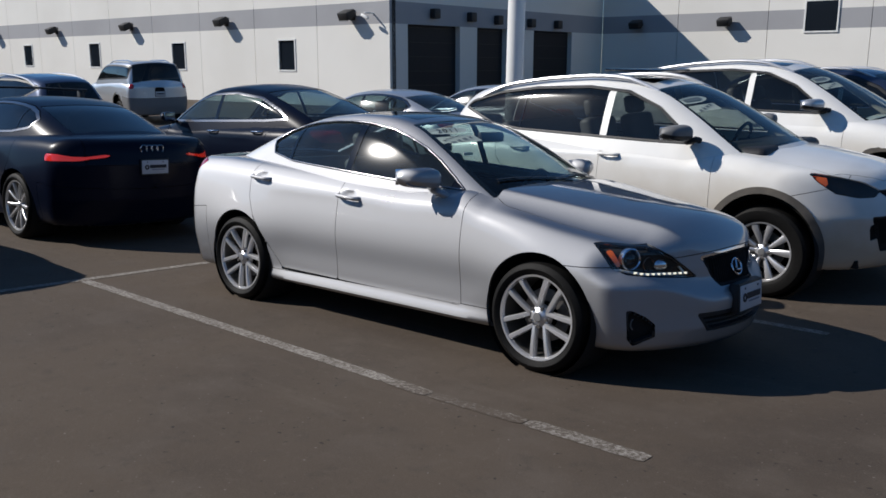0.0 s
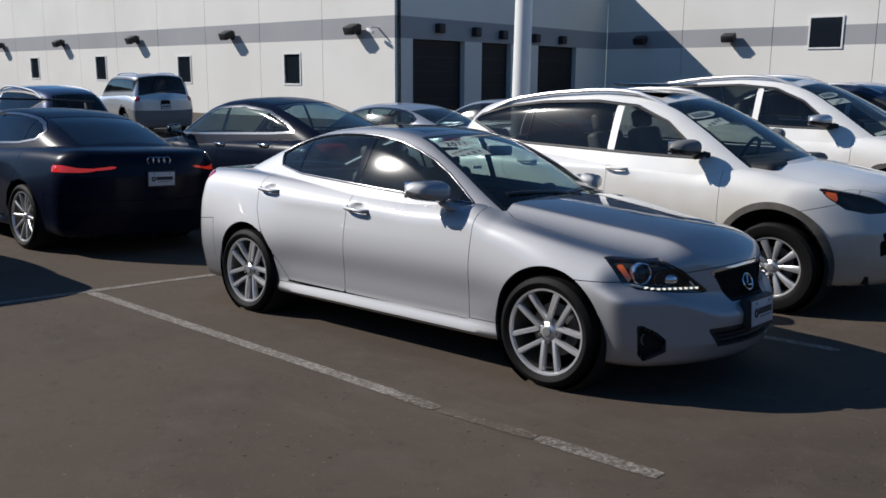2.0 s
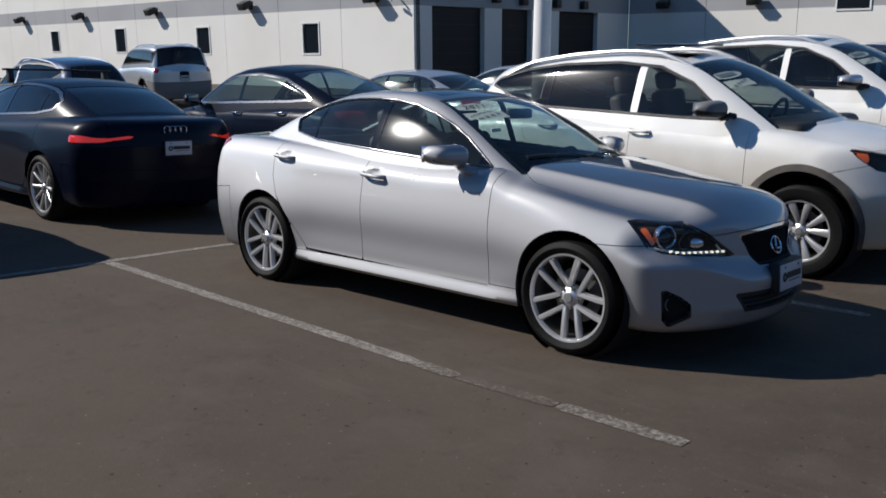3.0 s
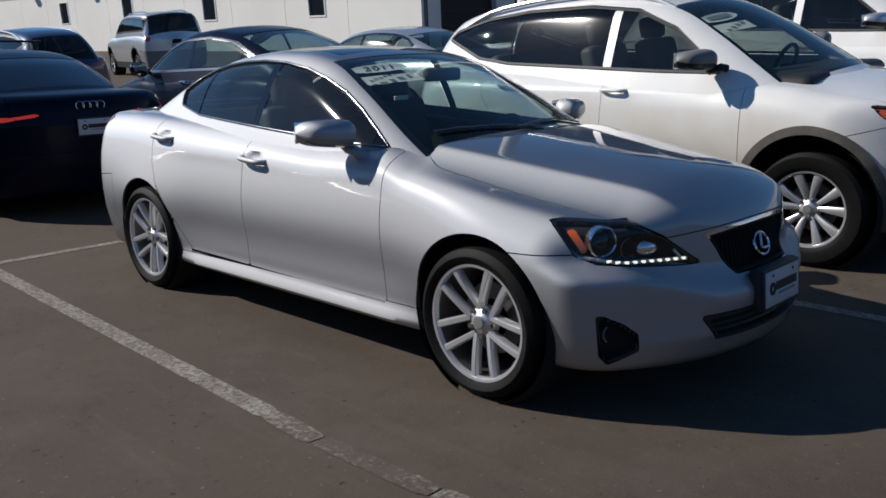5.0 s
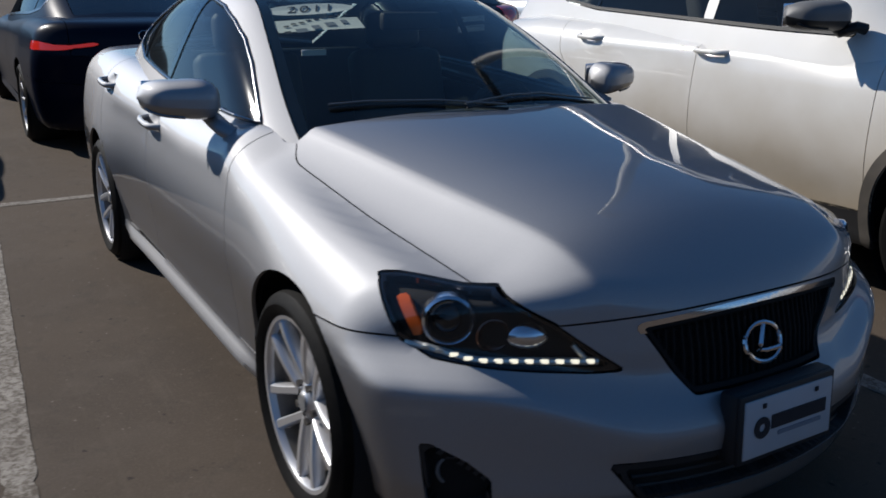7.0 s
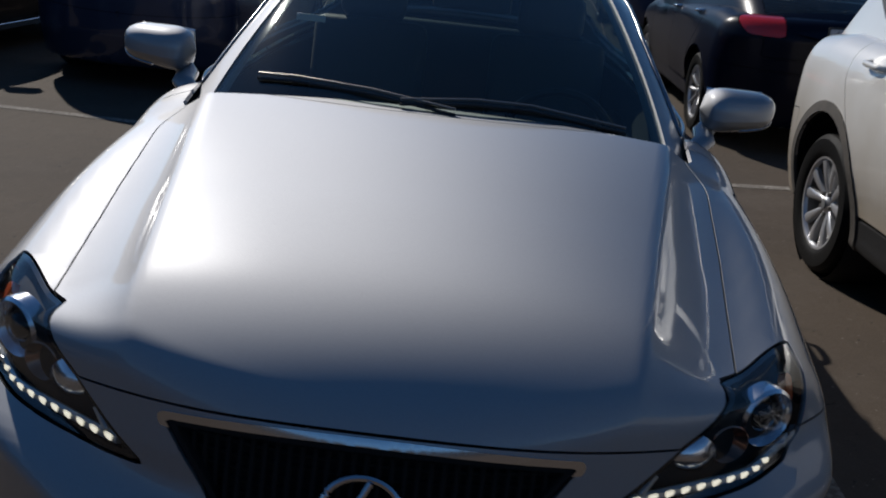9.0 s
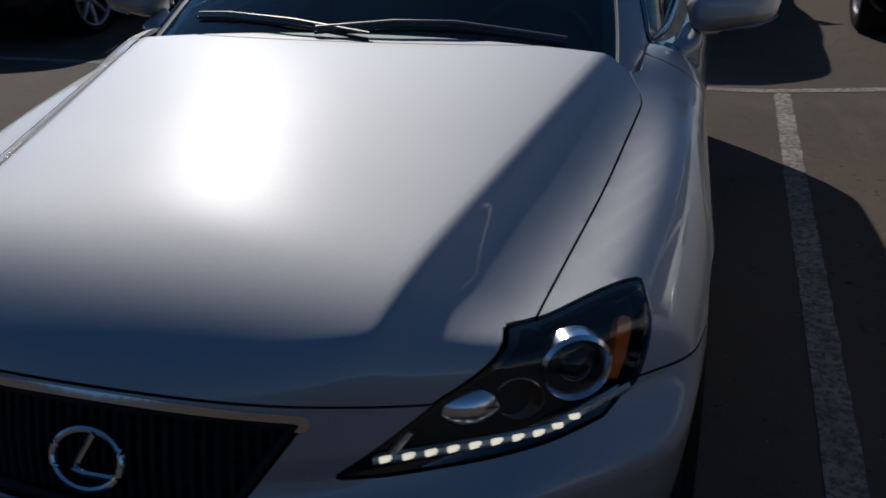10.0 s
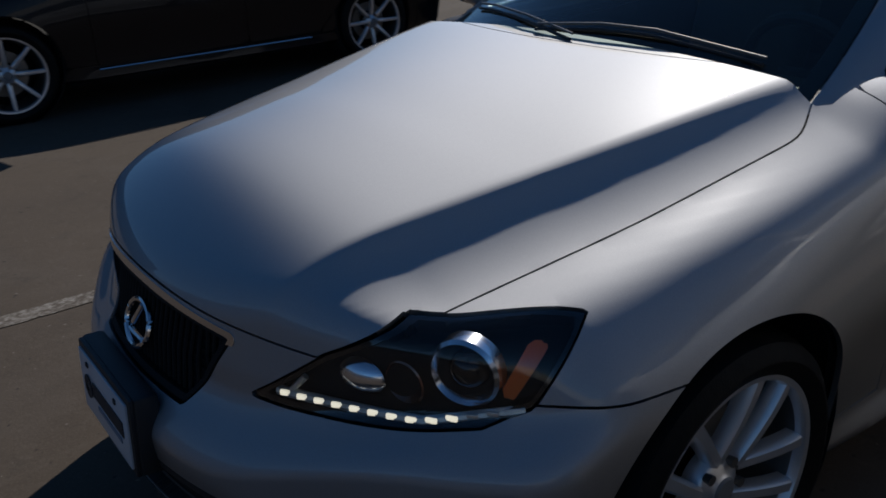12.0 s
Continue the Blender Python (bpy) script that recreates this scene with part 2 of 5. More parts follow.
def asphalt(name):
    """Old brownish asphalt: broad stains, fine grit, pale and dark specks, soft tyre bands along the aisle."""
    m = bpy.data.materials.new(name)
    m.use_nodes = True
    nt = m.node_tree
    b = nt.nodes["Principled BSDF"]
    b.inputs["Roughness"].default_value, b.inputs["Specular IOR Level"].default_value = 0.9, 0.25
    tc = nt.nodes.new("ShaderNodeTexCoord")

    def ramp(scale, detail, lo, hi, rough=0.55, stretch=None):
        src = tc.outputs["Object"]
        if stretch:
            mp = nt.nodes.new("ShaderNodeMapping")
            mp.inputs["Scale"].default_value, mp.inputs["Rotation"].default_value = stretch, (0, 0, 0.35)
            nt.links.new(src, mp.inputs["Vector"])
            src = mp.outputs["Vector"]
        n = nt.nodes.new("ShaderNodeTexNoise")
        n.inputs["Scale"].default_value, n.inputs["Detail"].default_value, n.inputs["Roughness"].default_value = scale, detail, rough
        nt.links.new(src, n.inputs["Vector"])
        r = nt.nodes.new("ShaderNodeMapRange")
        r.inputs["From Min"].default_value, r.inputs["From Max"].default_value = lo, hi
        nt.links.new(n.outputs["Fac"], r.inputs["Value"])
        return r.outputs["Result"], n.outputs["Fac"]

    def over(c, col, fac, amount):
        mu = nt.nodes.new("ShaderNodeMath")
        mu.operation = "MULTIPLY"
        mu.inputs[1].default_value = amount
        nt.links.new(fac, mu.inputs[0])
        x = nt.nodes.new("ShaderNodeMix")
        x.data_type = "RGBA"
        if isinstance(c, tuple):
            x.inputs["A"].default_value = (*c, 1)
        else:
            nt.links.new(c, x.inputs["A"])
        x.inputs["B"].default_value = (*col, 1)
        nt.links.new(mu.outputs[0], x.inputs["Factor"])
        return x.outputs["Result"]

    c = over((0.086, 0.065, 0.047), (0.060, 0.046, 0.035), ramp(0.45, 5, 0.42, 0.66)[0], 0.9)
    c = over(c, (0.098, 0.078, 0.061), ramp(1.7, 6, 0.50, 0.70)[0], 0.7)
    c = over(c, (0.046, 0.037, 0.030), ramp(6, 7, 0.55, 0.72, 0.7)[0], 0.55)
    c = over(c, (0.120, 0.098, 0.077), ramp(17, 8, 0.54, 0.72, 0.75)[0], 0.45)
    c = over(c, (0.105, 0.085, 0.066), ramp(2.2, 4, 0.60, 0.74, 0.6, (0.25, 2.5, 1))[0], 0.5)
    grit, raw = ramp(110, 3, 0.50, 0.70, 0.7)
    c = over(c, (0.125, 0.104, 0.083), grit, 0.35)
    c = over(c, (0.022, 0.018, 0.015), ramp(22, 2, 0.70, 0.75, 0.4)[0], 0.75)
    c = over(c, (0.24, 0.21, 0.18), ramp(43, 1, 0.75, 0.78, 0.4)[0], 0.45)
    nt.links.new(c, b.inputs["Base Color"])
    bp = nt.nodes.new("ShaderNodeBump")
    bp.inputs["Strength"].default_value, bp.inputs["Distance"].default_value = 0.35, 0.006
    nt.links.new(ramp(45, 8, 0.2, 0.8, 0.75)[1], bp.inputs["Height"])
    nt.links.new(bp.outputs["Normal"], b.inputs["Normal"])
    return m, ramp, over, c, b, nt


ASPHALT = asphalt("asphalt")[0]


def line_paint(name, lo, hi, most):
    """White road paint worn through to the asphalt."""
    m, ramp, over, c, bs, nt = asphalt(name)
    p = over((0.31, 0.285, 0.25), (0.21, 0.19, 0.165), ramp(14, 5, 0.42, 0.66)[0], 0.9)
    wear = ramp(38, 9, lo, hi, 0.8)[0]
    big = ramp(3.5, 4, 0.40, 0.70)[0]
    x = nt.nodes.new("ShaderNodeMix")
    x.data_type = "RGBA"
    nt.links.new(c, x.inputs["B"])
    nt.links.new(p, x.inputs["A"])
    ad, mu = nt.nodes.new("ShaderNodeMath"), nt.nodes.new("ShaderNodeMath")
    ad.operation, ad.inputs[1].default_value, ad.use_clamp = "MULTIPLY_ADD", 0.45, True
    nt.links.new(big, ad.inputs[0])
    nt.links.new(wear, ad.inputs[2])
    mu.operation, mu.inputs[1].default_value = "MULTIPLY", most
    nt.links.new(ad.outputs[0], mu.inputs[0])
    nt.links.new(mu.outputs[0], x.inputs["Factor"])
    nt.links.new(x.outputs["Result"], bs.inputs["Base Color"])
    return m


LINE = line_paint("worn_line_paint", 0.47, 0.57, 0.8)
HALF = line_paint("half_worn_line_paint", 0.40, 0.56, 0.92)
FADED = line_paint("faded_line_paint", 0.30, 0.52, 0.97)
WALLM = surface_mat("painted_concrete", (0.74, 0.72, 0.67), (0.68, 0.66, 0.61), (0.77, 0.75, 0.70), 0.1, scale_big=0.25)
BANDM = surface_mat("grey_band_paint", (0.34, 0.34, 0.35), (0.30, 0.30, 0.31), (0.38, 0.38, 0.39), 0.1, scale_big=0.3)
# near-black filler; in the doorways it stands for the shade inside
NEARBLACK = material("near_black", (0.012, 0.012, 0.014), 0.7)


# ---------------------------------------------------------------- mesh tools
def mesh_of(name, V, F, smooth=True, angle=38):
    me = bpy.data.meshes.new(name)
    me.from_pydata([tuple(map(float, v)) for v in V], [], [tuple(map(int, f)) for f in F])
    if smooth:
        me.shade_smooth()
        me.set_sharp_from_angle(angle=radians(angle))
    return me


def link(name, me, mat, parent=None, label="", m=None):
    ob = new(name, me)
    if mat:
        me.materials.clear()
        me.materials.append(mat)
    if parent:
        ob.parent = parent
    if m is not None:
        ob.matrix_basis = m
    if label:
        ob["label"] = label
    return ob


def part(name, bm, mat, parent, label="", m=None, smooth=True, angle=38):
    """Links a bmesh as one mesh object under a thing or a part."""
    me = bpy.data.meshes.new(name)
    bm.to_mesh(me)
    bm.free()
    if smooth:
        me.shade_smooth()
        me.set_sharp_from_angle(angle=radians(angle))
    return link(name, me, mat, parent, label, m)


def box_bm(sx, sy, sz, at=(0, 0, 0), bevel=0.0, seg=2, bm=None, rot=None):
    own = bm or bmesh.new()
    t = bmesh.new()
    bmesh.ops.create_cube(t, size=1, matrix=Matrix.Diagonal((sx, sy, sz, 1)))
    if bevel:
        bmesh.ops.bevel(t, geom=t.edges[:], offset=bevel, segments=seg, affect="EDGES", profile=0.5)
    mm = Matrix.Translation(at) @ (rot or Matrix())
    t.transform(mm)
    tmp = bpy.data.meshes.new("tmp")
    t.to_mesh(tmp)
    t.free()
    own.from_mesh(tmp)
    bpy.data.meshes.remove(tmp)
    return own


def lathe(profile, n=48, axis="y"):
    """Vertices and faces of a profile of (radius, along) turned about the axis."""
    V, F = [], []
    k = len(profile)
    for i in range(n):
        a = 2 * math.pi * i / n
        for r, h in profile:
            V.append((r * math.cos(a), h, r * math.sin(a)) if axis == "y" else (r * math.cos(a), r * math.sin(a), h))
    for i in range(n):
        for j in range(k - 1):
            a, b = i * k + j, ((i + 1) % n) * k + j
            F.append((a, a + 1, b + 1, b))
    return V, F


def tube(points, r, n=8, closed=False, flat=1.0):
    """A tube of radius r along points."""
    P = [Vector(p) for p in points]
    V, F = [], []
    m = len(P)
    for i, p in enumerate(P):
        t = (P[(i + 1) % m] - P[i - 1]) if closed else (P[min(i + 1, m - 1)] - P[max(i - 1, 0)])
        t.normalize()
        up = Vector((0, 0, 1)) if abs(t.z) < 0.9 else Vector((1, 0, 0))
        a = t.cross(up).normalized()
        b = a.cross(t)
        for k in range(n):
            w = 2 * math.pi * k / n
            V.append(p + a * r * math.cos(w) + b * r * flat * math.sin(w))
    for i in range(m if closed else m - 1):
        for k in range(n):
            a, b = i * n + k, i * n + (k + 1) % n
            c, d = ((i + 1) % m) * n + (k + 1) % n, ((i + 1) % m) * n + k
            F.append((a, b, c, d))
    if not closed:
        F.append(tuple(range(n))[::-1])
        F.append(tuple(range((m - 1) * n, m * n)))
    return V, F


def curve(knots, sigma=0.08):
    """A smooth function of x through about these (x, value) knots."""
    knots = sorted(knots)
    xs, ys = np.array([k[0] for k in knots], float), np.array([k[1] for k in knots], float)
    lo, hi = xs[0] - 1.0, xs[-1] + 1.0
    g = np.linspace(lo, hi, 1200)
    step = g[1] - g[0]
    sl, sr = (ys[1] - ys[0]) / (xs[1] - xs[0]), (ys[-1] - ys[-2]) / (xs[-1] - xs[-2])
    y = np.interp(g, xs, ys)
    y = np.where(g < xs[0], ys[0] + (g - xs[0]) * sl, np.where(g > xs[-1], ys[-1] + (g - xs[-1]) * sr, y))
    w = int(4 * sigma / step) + 1
    ker = np.exp(-0.5 * (np.arange(-w, w + 1) * step / sigma) ** 2)
    y2 = np.convolve(np.pad(y, w, mode="reflect", reflect_type="odd"), ker / ker.sum(), "valid")
    return lambda x: np.interp(x, g, y2)


def smax(a, b, k):
    h = np.maximum(k - np.abs(a - b), 0) / k
    return np.maximum(a, b) + h * h * k / 4


def sstep(a, b, x):
    t = np.clip((x - a) / (b - a), 0, 1)
    return t * t * (3 - 2 * t)


def poly_sdf(pts, r=0.0):
    """Signed distance to a closed polygon in the plane, with corners rounded by r."""
    P = np.array(pts, float)

    def f(u, v):
        d = np.full(np.shape(u), 1e9)
        s = np.ones(np.shape(u))
        n = len(P)
        for i in range(n):
            a, b = P[i], P[i - 1]
            e = b - a
            wx, wy = u - a[0], v - a[1]
            t = np.clip((wx * e[0] + wy * e[1]) / (e @ e), 0, 1)
            d = np.minimum(d, (wx - e[0] * t) ** 2 + (wy - e[1] * t) ** 2)
            c1, c2, c3 = v >= a[1], v < b[1], e[0] * wy > e[1] * wx
            s = np.where((c1 & c2 & c3) | (~c1 & ~c2 & ~c3), -s, s)
        return s * np.sqrt(d) - r
    return f


def clip_mesh(V, T, d):
    """The part of a triangle mesh where d < 0."""
    d = np.where(np.abs(d) < 1e-6, 1e-6, d)
    ins = d < 0
    cnt = ins[T].sum(1)
    keep = [T[cnt == 3]]
    newV, base = [], len(V)
    E = {}

    def cut(i, j):
        key = (i, j) if i < j else (j, i)
        if key not in E:
            t = d[i] / (d[i] - d[j])
            E[key] = base + len(newV)
            newV.append(V[i] + (V[j] - V[i]) * t)
        return E[key]

    extra = []
    for tri in T[(cnt == 1) | (cnt == 2)]:
        a, b, c = (int(q) for q in tri)
        for _ in range(3):
            if ins[a] != ins[b] and ins[a] != ins[c]:
                break
            a, b, c = b, c, a
        p, q = cut(a, b), cut(a, c)
        if ins[a]:
            extra.append((a, p, q))
        else:
            extra += [(p, b, c), (p, c, q)]
    if extra:
        keep.append(np.array(extra, int))
    T2 = np.concatenate(keep) if keep else np.zeros((0, 3), int)
    V2 = np.concatenate([V, np.array(newV)]) if newV else V
    used, inv = np.unique(T2, return_inverse=True)
    return V2[used], inv.reshape(-1, 3)


def clip_fields(V, T, fields):
    """The part of a triangle mesh where all of the fields are below 0, cut one after the other so that corners stay sharp."""
    W = np.concatenate([V, np.stack(fields, 1)], 1)
    for k in range(len(fields)):
        W, T = clip_mesh(W, T, W[:, 3 + k])
        if len(T) < 2:
            break
    return W[:, :3], T


def normals_of(V, T):
    n = np.cross(V[T[:, 1]] - V[T[:, 0]], V[T[:, 2]] - V[T[:, 0]])
    N = np.zeros_like(V)
    for k in range(3):
        np.add.at(N, T[:, k], n)
    return N / np.maximum(np.linalg.norm(N, axis=1, keepdims=True), 1e-12)


def rimmed(V, T, depth, push=0.0):
    """Turns the open edges inwards by depth, so that a panel has thickness; push moves the whole along its normals."""
    N = normals_of(V, T)
    V = V + N * push
    if not depth:
        return V, [tuple(t) for t in T]
    e = np.concatenate([T[:, [0, 1]], T[:, [1, 2]], T[:, [2, 0]]])
    key = np.sort(e, 1)
    _, idx, cnt = np.unique(key, axis=0, return_index=True, return_counts=True)
    be = e[idx[cnt == 1]]
    vs = np.unique(be)
    mp = {int(v): len(V) + i for i, v in enumerate(vs)}
    V2 = np.concatenate([V, V[vs] - N[vs] * depth])
    F = [tuple(t) for t in T] + [(int(b), int(a), mp[int(a)], mp[int(b)]) for a, b in be]
    return V2, F


def shell_grid(Ffun, xf, xr, zs, S, K, th0, th1, xcap=True, reach=3.2):
    """Meets rays from a spine with the surface Ffun = 0."""
    nc = int(S * 0.27) if xcap else 0
    rows = [(xf, p) for p in np.linspace(math.pi / 2 - 0.01, 0, nc, endpoint=False)] if xcap else []
    rows += [(x, 0.0) for x in np.linspace(xf, xr, S - 2 * nc)]
    rows += [(xr, p) for p in np.linspace(0, -math.pi / 2 + 0.01, nc + 1)[1:]] if xcap else []
    x0 = np.array([r[0] for r in rows])[:, None]
    ph = np.array([r[1] for r in rows])[:, None]
    th = np.linspace(th0, th1, K)[None, :]
    D = np.stack([np.sin(ph) + 0 * th, np.cos(ph) * np.cos(th), np.cos(ph) * np.sin(th)], -1)
    O = np.stack([x0 + 0 * th, 0 * x0 + 0 * th, zs + 0 * x0 + 0 * th], -1)
    lo, hi = np.zeros(D.shape[:2]), np.full(D.shape[:2], reach)
    for _ in range(34):
        mid = (lo + hi) / 2
        p = O + D * mid[..., None]
        out = Ffun(p[..., 0], p[..., 1], p[..., 2]) > 0
        hi, lo = np.where(out, mid, hi), np.where(out, lo, mid)
    V = (O + D * ((lo + hi) / 2)[..., None]).reshape(-1, 3)
    n, k = D.shape[:2]
    i, j = np.meshgrid(np.arange(n - 1), np.arange(k - 1), indexing="ij")
    a = (i * k + j).ravel()
    T = np.concatenate([np.stack([a, a + k + 1, a + 1], 1), np.stack([a, a + k, a + k + 1], 1)])
    return V, T


def panel(name, V, T, d, mat, parent, depth=0.012, push=0.0, label=""):
    v, t = clip_fields(V, T, d) if isinstance(d, list) else clip_mesh(V, T, d)
    if len(t) < 2:
        return None
    v, f = rimmed(v, t, depth, push)
    return link(name, mesh_of(name, v, f), mat, parent, label)


# ---------------------------------------------------------------- cars: shape in numbers
SEDAN = dict(
    S=380, K=320, xf=1.45, xr=-1.6, zs=0.6, hub=1.365, tyre=0.317, rim=0.240, wy=0.880, arch=0.350,
    W=[(-2.5, .66), (-2.3, .80), (-2.0, .86), (-1.365, .893), (-.6, .882), (.2, .882), (.9, .885), (1.365, .893), (1.8, .865), (2.1, .80), (2.4, .68)],
    zc=[(-2.45, .93), (-2.3, 1.04), (-2.1, 1.075), (-1.7, 1.085), (-1.3, 1.075), (-.93, 1.055), (-.35, 1.025), (.28, .985), (.65, .995), (.9, 1.016), (1.0, 1.006), (1.1, .995), (1.2, .983), (1.3, .9705), (1.4, .957), (1.5, .9425), (1.6, .929), (1.7, .913), (1.8, .8955), (1.88, .877), (1.94, .854), (2.0, .819), (2.06, .772), (2.12, .713), (2.3, .53)],
    Zt=[(1.4, .80), (1.05, .975), (.6, 1.205), (.2, 1.375), (-.1, 1.428), (-.5, 1.44), (-.9, 1.41), (-1.3, 1.315), (-1.7, 1.165), (-1.95, 1.07), (-2.2, .95)],
    Yb=[(1.1, .695), (.7, .750), (.3, .778), (0, .792), (-.3, .800), (-.8, .772), (-1.3, .722), (-1.8, .63), (-2.1, .55)], trimw=.012, trimtube=True, trim=SATIN, belt=.95, tumble=.43, tcurv=.21,
    front=(2.20, .40, .20), lean=(.5, .45), rear=(2.365, .30, .25), rlean=(.8, .22), bottom=.19, low=.60, crease=True, ws=(.13, 1.02), rw=(-1.12, -1.82),
    dlo=[(.70, .972), (.58, 1.052), (.45, 1.133), (.30, 1.210), (.14, 1.272), (-.03, 1.320), (-.24, 1.352), (-.46, 1.364), (-.66, 1.360), (-.84, 1.345), (-1.00, 1.318), (-1.14, 1.275), (-1.27, 1.20), (-1.20, 1.115), (-.93, 1.068), (-.35, 1.035), (.28, .995)],
    bpil=(-.265, -.325), quarter=-.98, doorx=(.81, -.285), rdoor=[(-1.24, 1.2), (-1.245, .95), (-1.23, .80), (-1.17, .66), (-1.05, .50), (-.88, .30)], sill=.295,
    hoodline=[(.6, .66), (.90, .665), (1.02, .724), (1.4, .682), (1.826, .621), (2.0, .610), (2.3, .610)],
    bump=.640, bslope=.02, bx=1.70, dents=[(-.185, .878), (-1.135, .945)], sunroof=(-.26, .27, .40), sail=.60, panes=GLASS, screen=WSCREEN)


def fields(P):
    W, zc, Zt, Yb = curve(P["W"]), curve(P["zc"], .035), curve(P["Zt"], .09), curve(P["Yb"], .12)
    fx, f2, f4 = P["front"]
    rx, r2, r4 = P["rear"]
    hub = P["hub"]

    def side(x, y, z):
        ay, v = np.abs(y), z - P["low"]
        w = W(x) - np.where(v > 0, .40 * v * v, .36 * v * v)
        for h in (hub, -hub):
            w = w + .016 * np.exp(-((x - h) / .40) ** 2 - ((z - .58) / .16) ** 2)
        mid = sstep(-hub + .1, -hub + .6, x) * (1 - sstep(hub - .6, hub - .1, x))
        w = w - .014 * mid * np.exp(-((z - .44) / .13) ** 2) + .036 * mid * np.exp(-((z - .222) / .048) ** 2)
        for hx, hz in P.get('dents', ()):
            w = w - .022 * np.exp(-((x - hx) / .055) ** 4 - ((z - hz) / .026) ** 4)
        w = w + P.get("ledge", .006) * mid * np.exp(-((z - P["belt"] + .06) / P.get("ledgew", .05)) ** 2)
        return ay - w

    def top(x, y, z):
        ay = np.abs(y)
        h = zc(x) - (.02 + .025 * (1.8 * sstep(.7, 1.85, x) if P["crease"] else sstep(.85, 1.5, x))) * (ay / .6) ** 2
        if P["crease"]:
            yc = np.interp(x, [.85, 2.09], [.645, .40])
            f = sstep(.72, .95, x) * (1 - .65 * sstep(1.80, 2.10, x))
            d = ay - yc
            d = (d + np.sqrt(d * d + .00003)) / 2
            h = h - f * .083 * (1 - np.exp(-d / .090)) + f * .022 * np.exp(-((ay - yc - .26) / .08) ** 2)
        return z - h

    def body(x, y, z):
        ay = np.abs(y)
        f = smax(side(x, y, z), top(x, y, z), .13)
        lean = P["lean"][1] * np.maximum(z - P["lean"][0], 0) + .3 * np.maximum(.33 - z, 0)
        if P["crease"]:
            ay = ay - .75 * .02 * np.logaddexp(0, (ay - .80) / .02)
            out = sstep(.30, .70, ay)
            up = sstep(.44 + .10 * out, .58 + .05 * out, z)
            lean = .075 * up + .10 * np.maximum(z - .62, 0) + .3 * np.maximum(.31 - z, 0) + .05 * up * ay ** 2
            lean = lean + .007 * np.exp(-((ay - .62) / .14) ** 2 - ((z - .36) / .10) ** 2) - .006 * np.exp(-((ay - .30) / .16) ** 4 - ((z - .46) / .06) ** 4)
        f = smax(f, x - (fx - f2 * ay ** 2 - f4 * ay ** 4 - lean), .04 + .06 * sstep(.60, .82, ay) if P["crease"] else .11)
        rl = P["rlean"][1] * np.maximum(z - P["rlean"][0], 0) + .2 * np.maximum(.45 - z, 0)
        f = smax(f, -x - (rx - r2 * ay ** 2 - r4 * ay ** 4 - rl), .10)
        return smax(f, P["bottom"] - z, .05)

    def xs(x, y):
        return x + .34 * y * y * np.tanh((x + .3) / .4)

    def cside(x, y, z):
        return (np.abs(y) - (Yb(x) - P["tumble"] * (z - P["belt"]) - P.get("tcurv", .12) * np.maximum(z - P["belt"], 0) ** 2)) * .92

    def ctop(x, y, z):
        return (z - (Zt(xs(x, y)) - .045 * (y / .6) ** 2)) * .9

    def cabin(x, y, z):
        return smax(cside(x, y, z), ctop(x, y, z), .11)

    return body, cabin, cside, ctop, xs


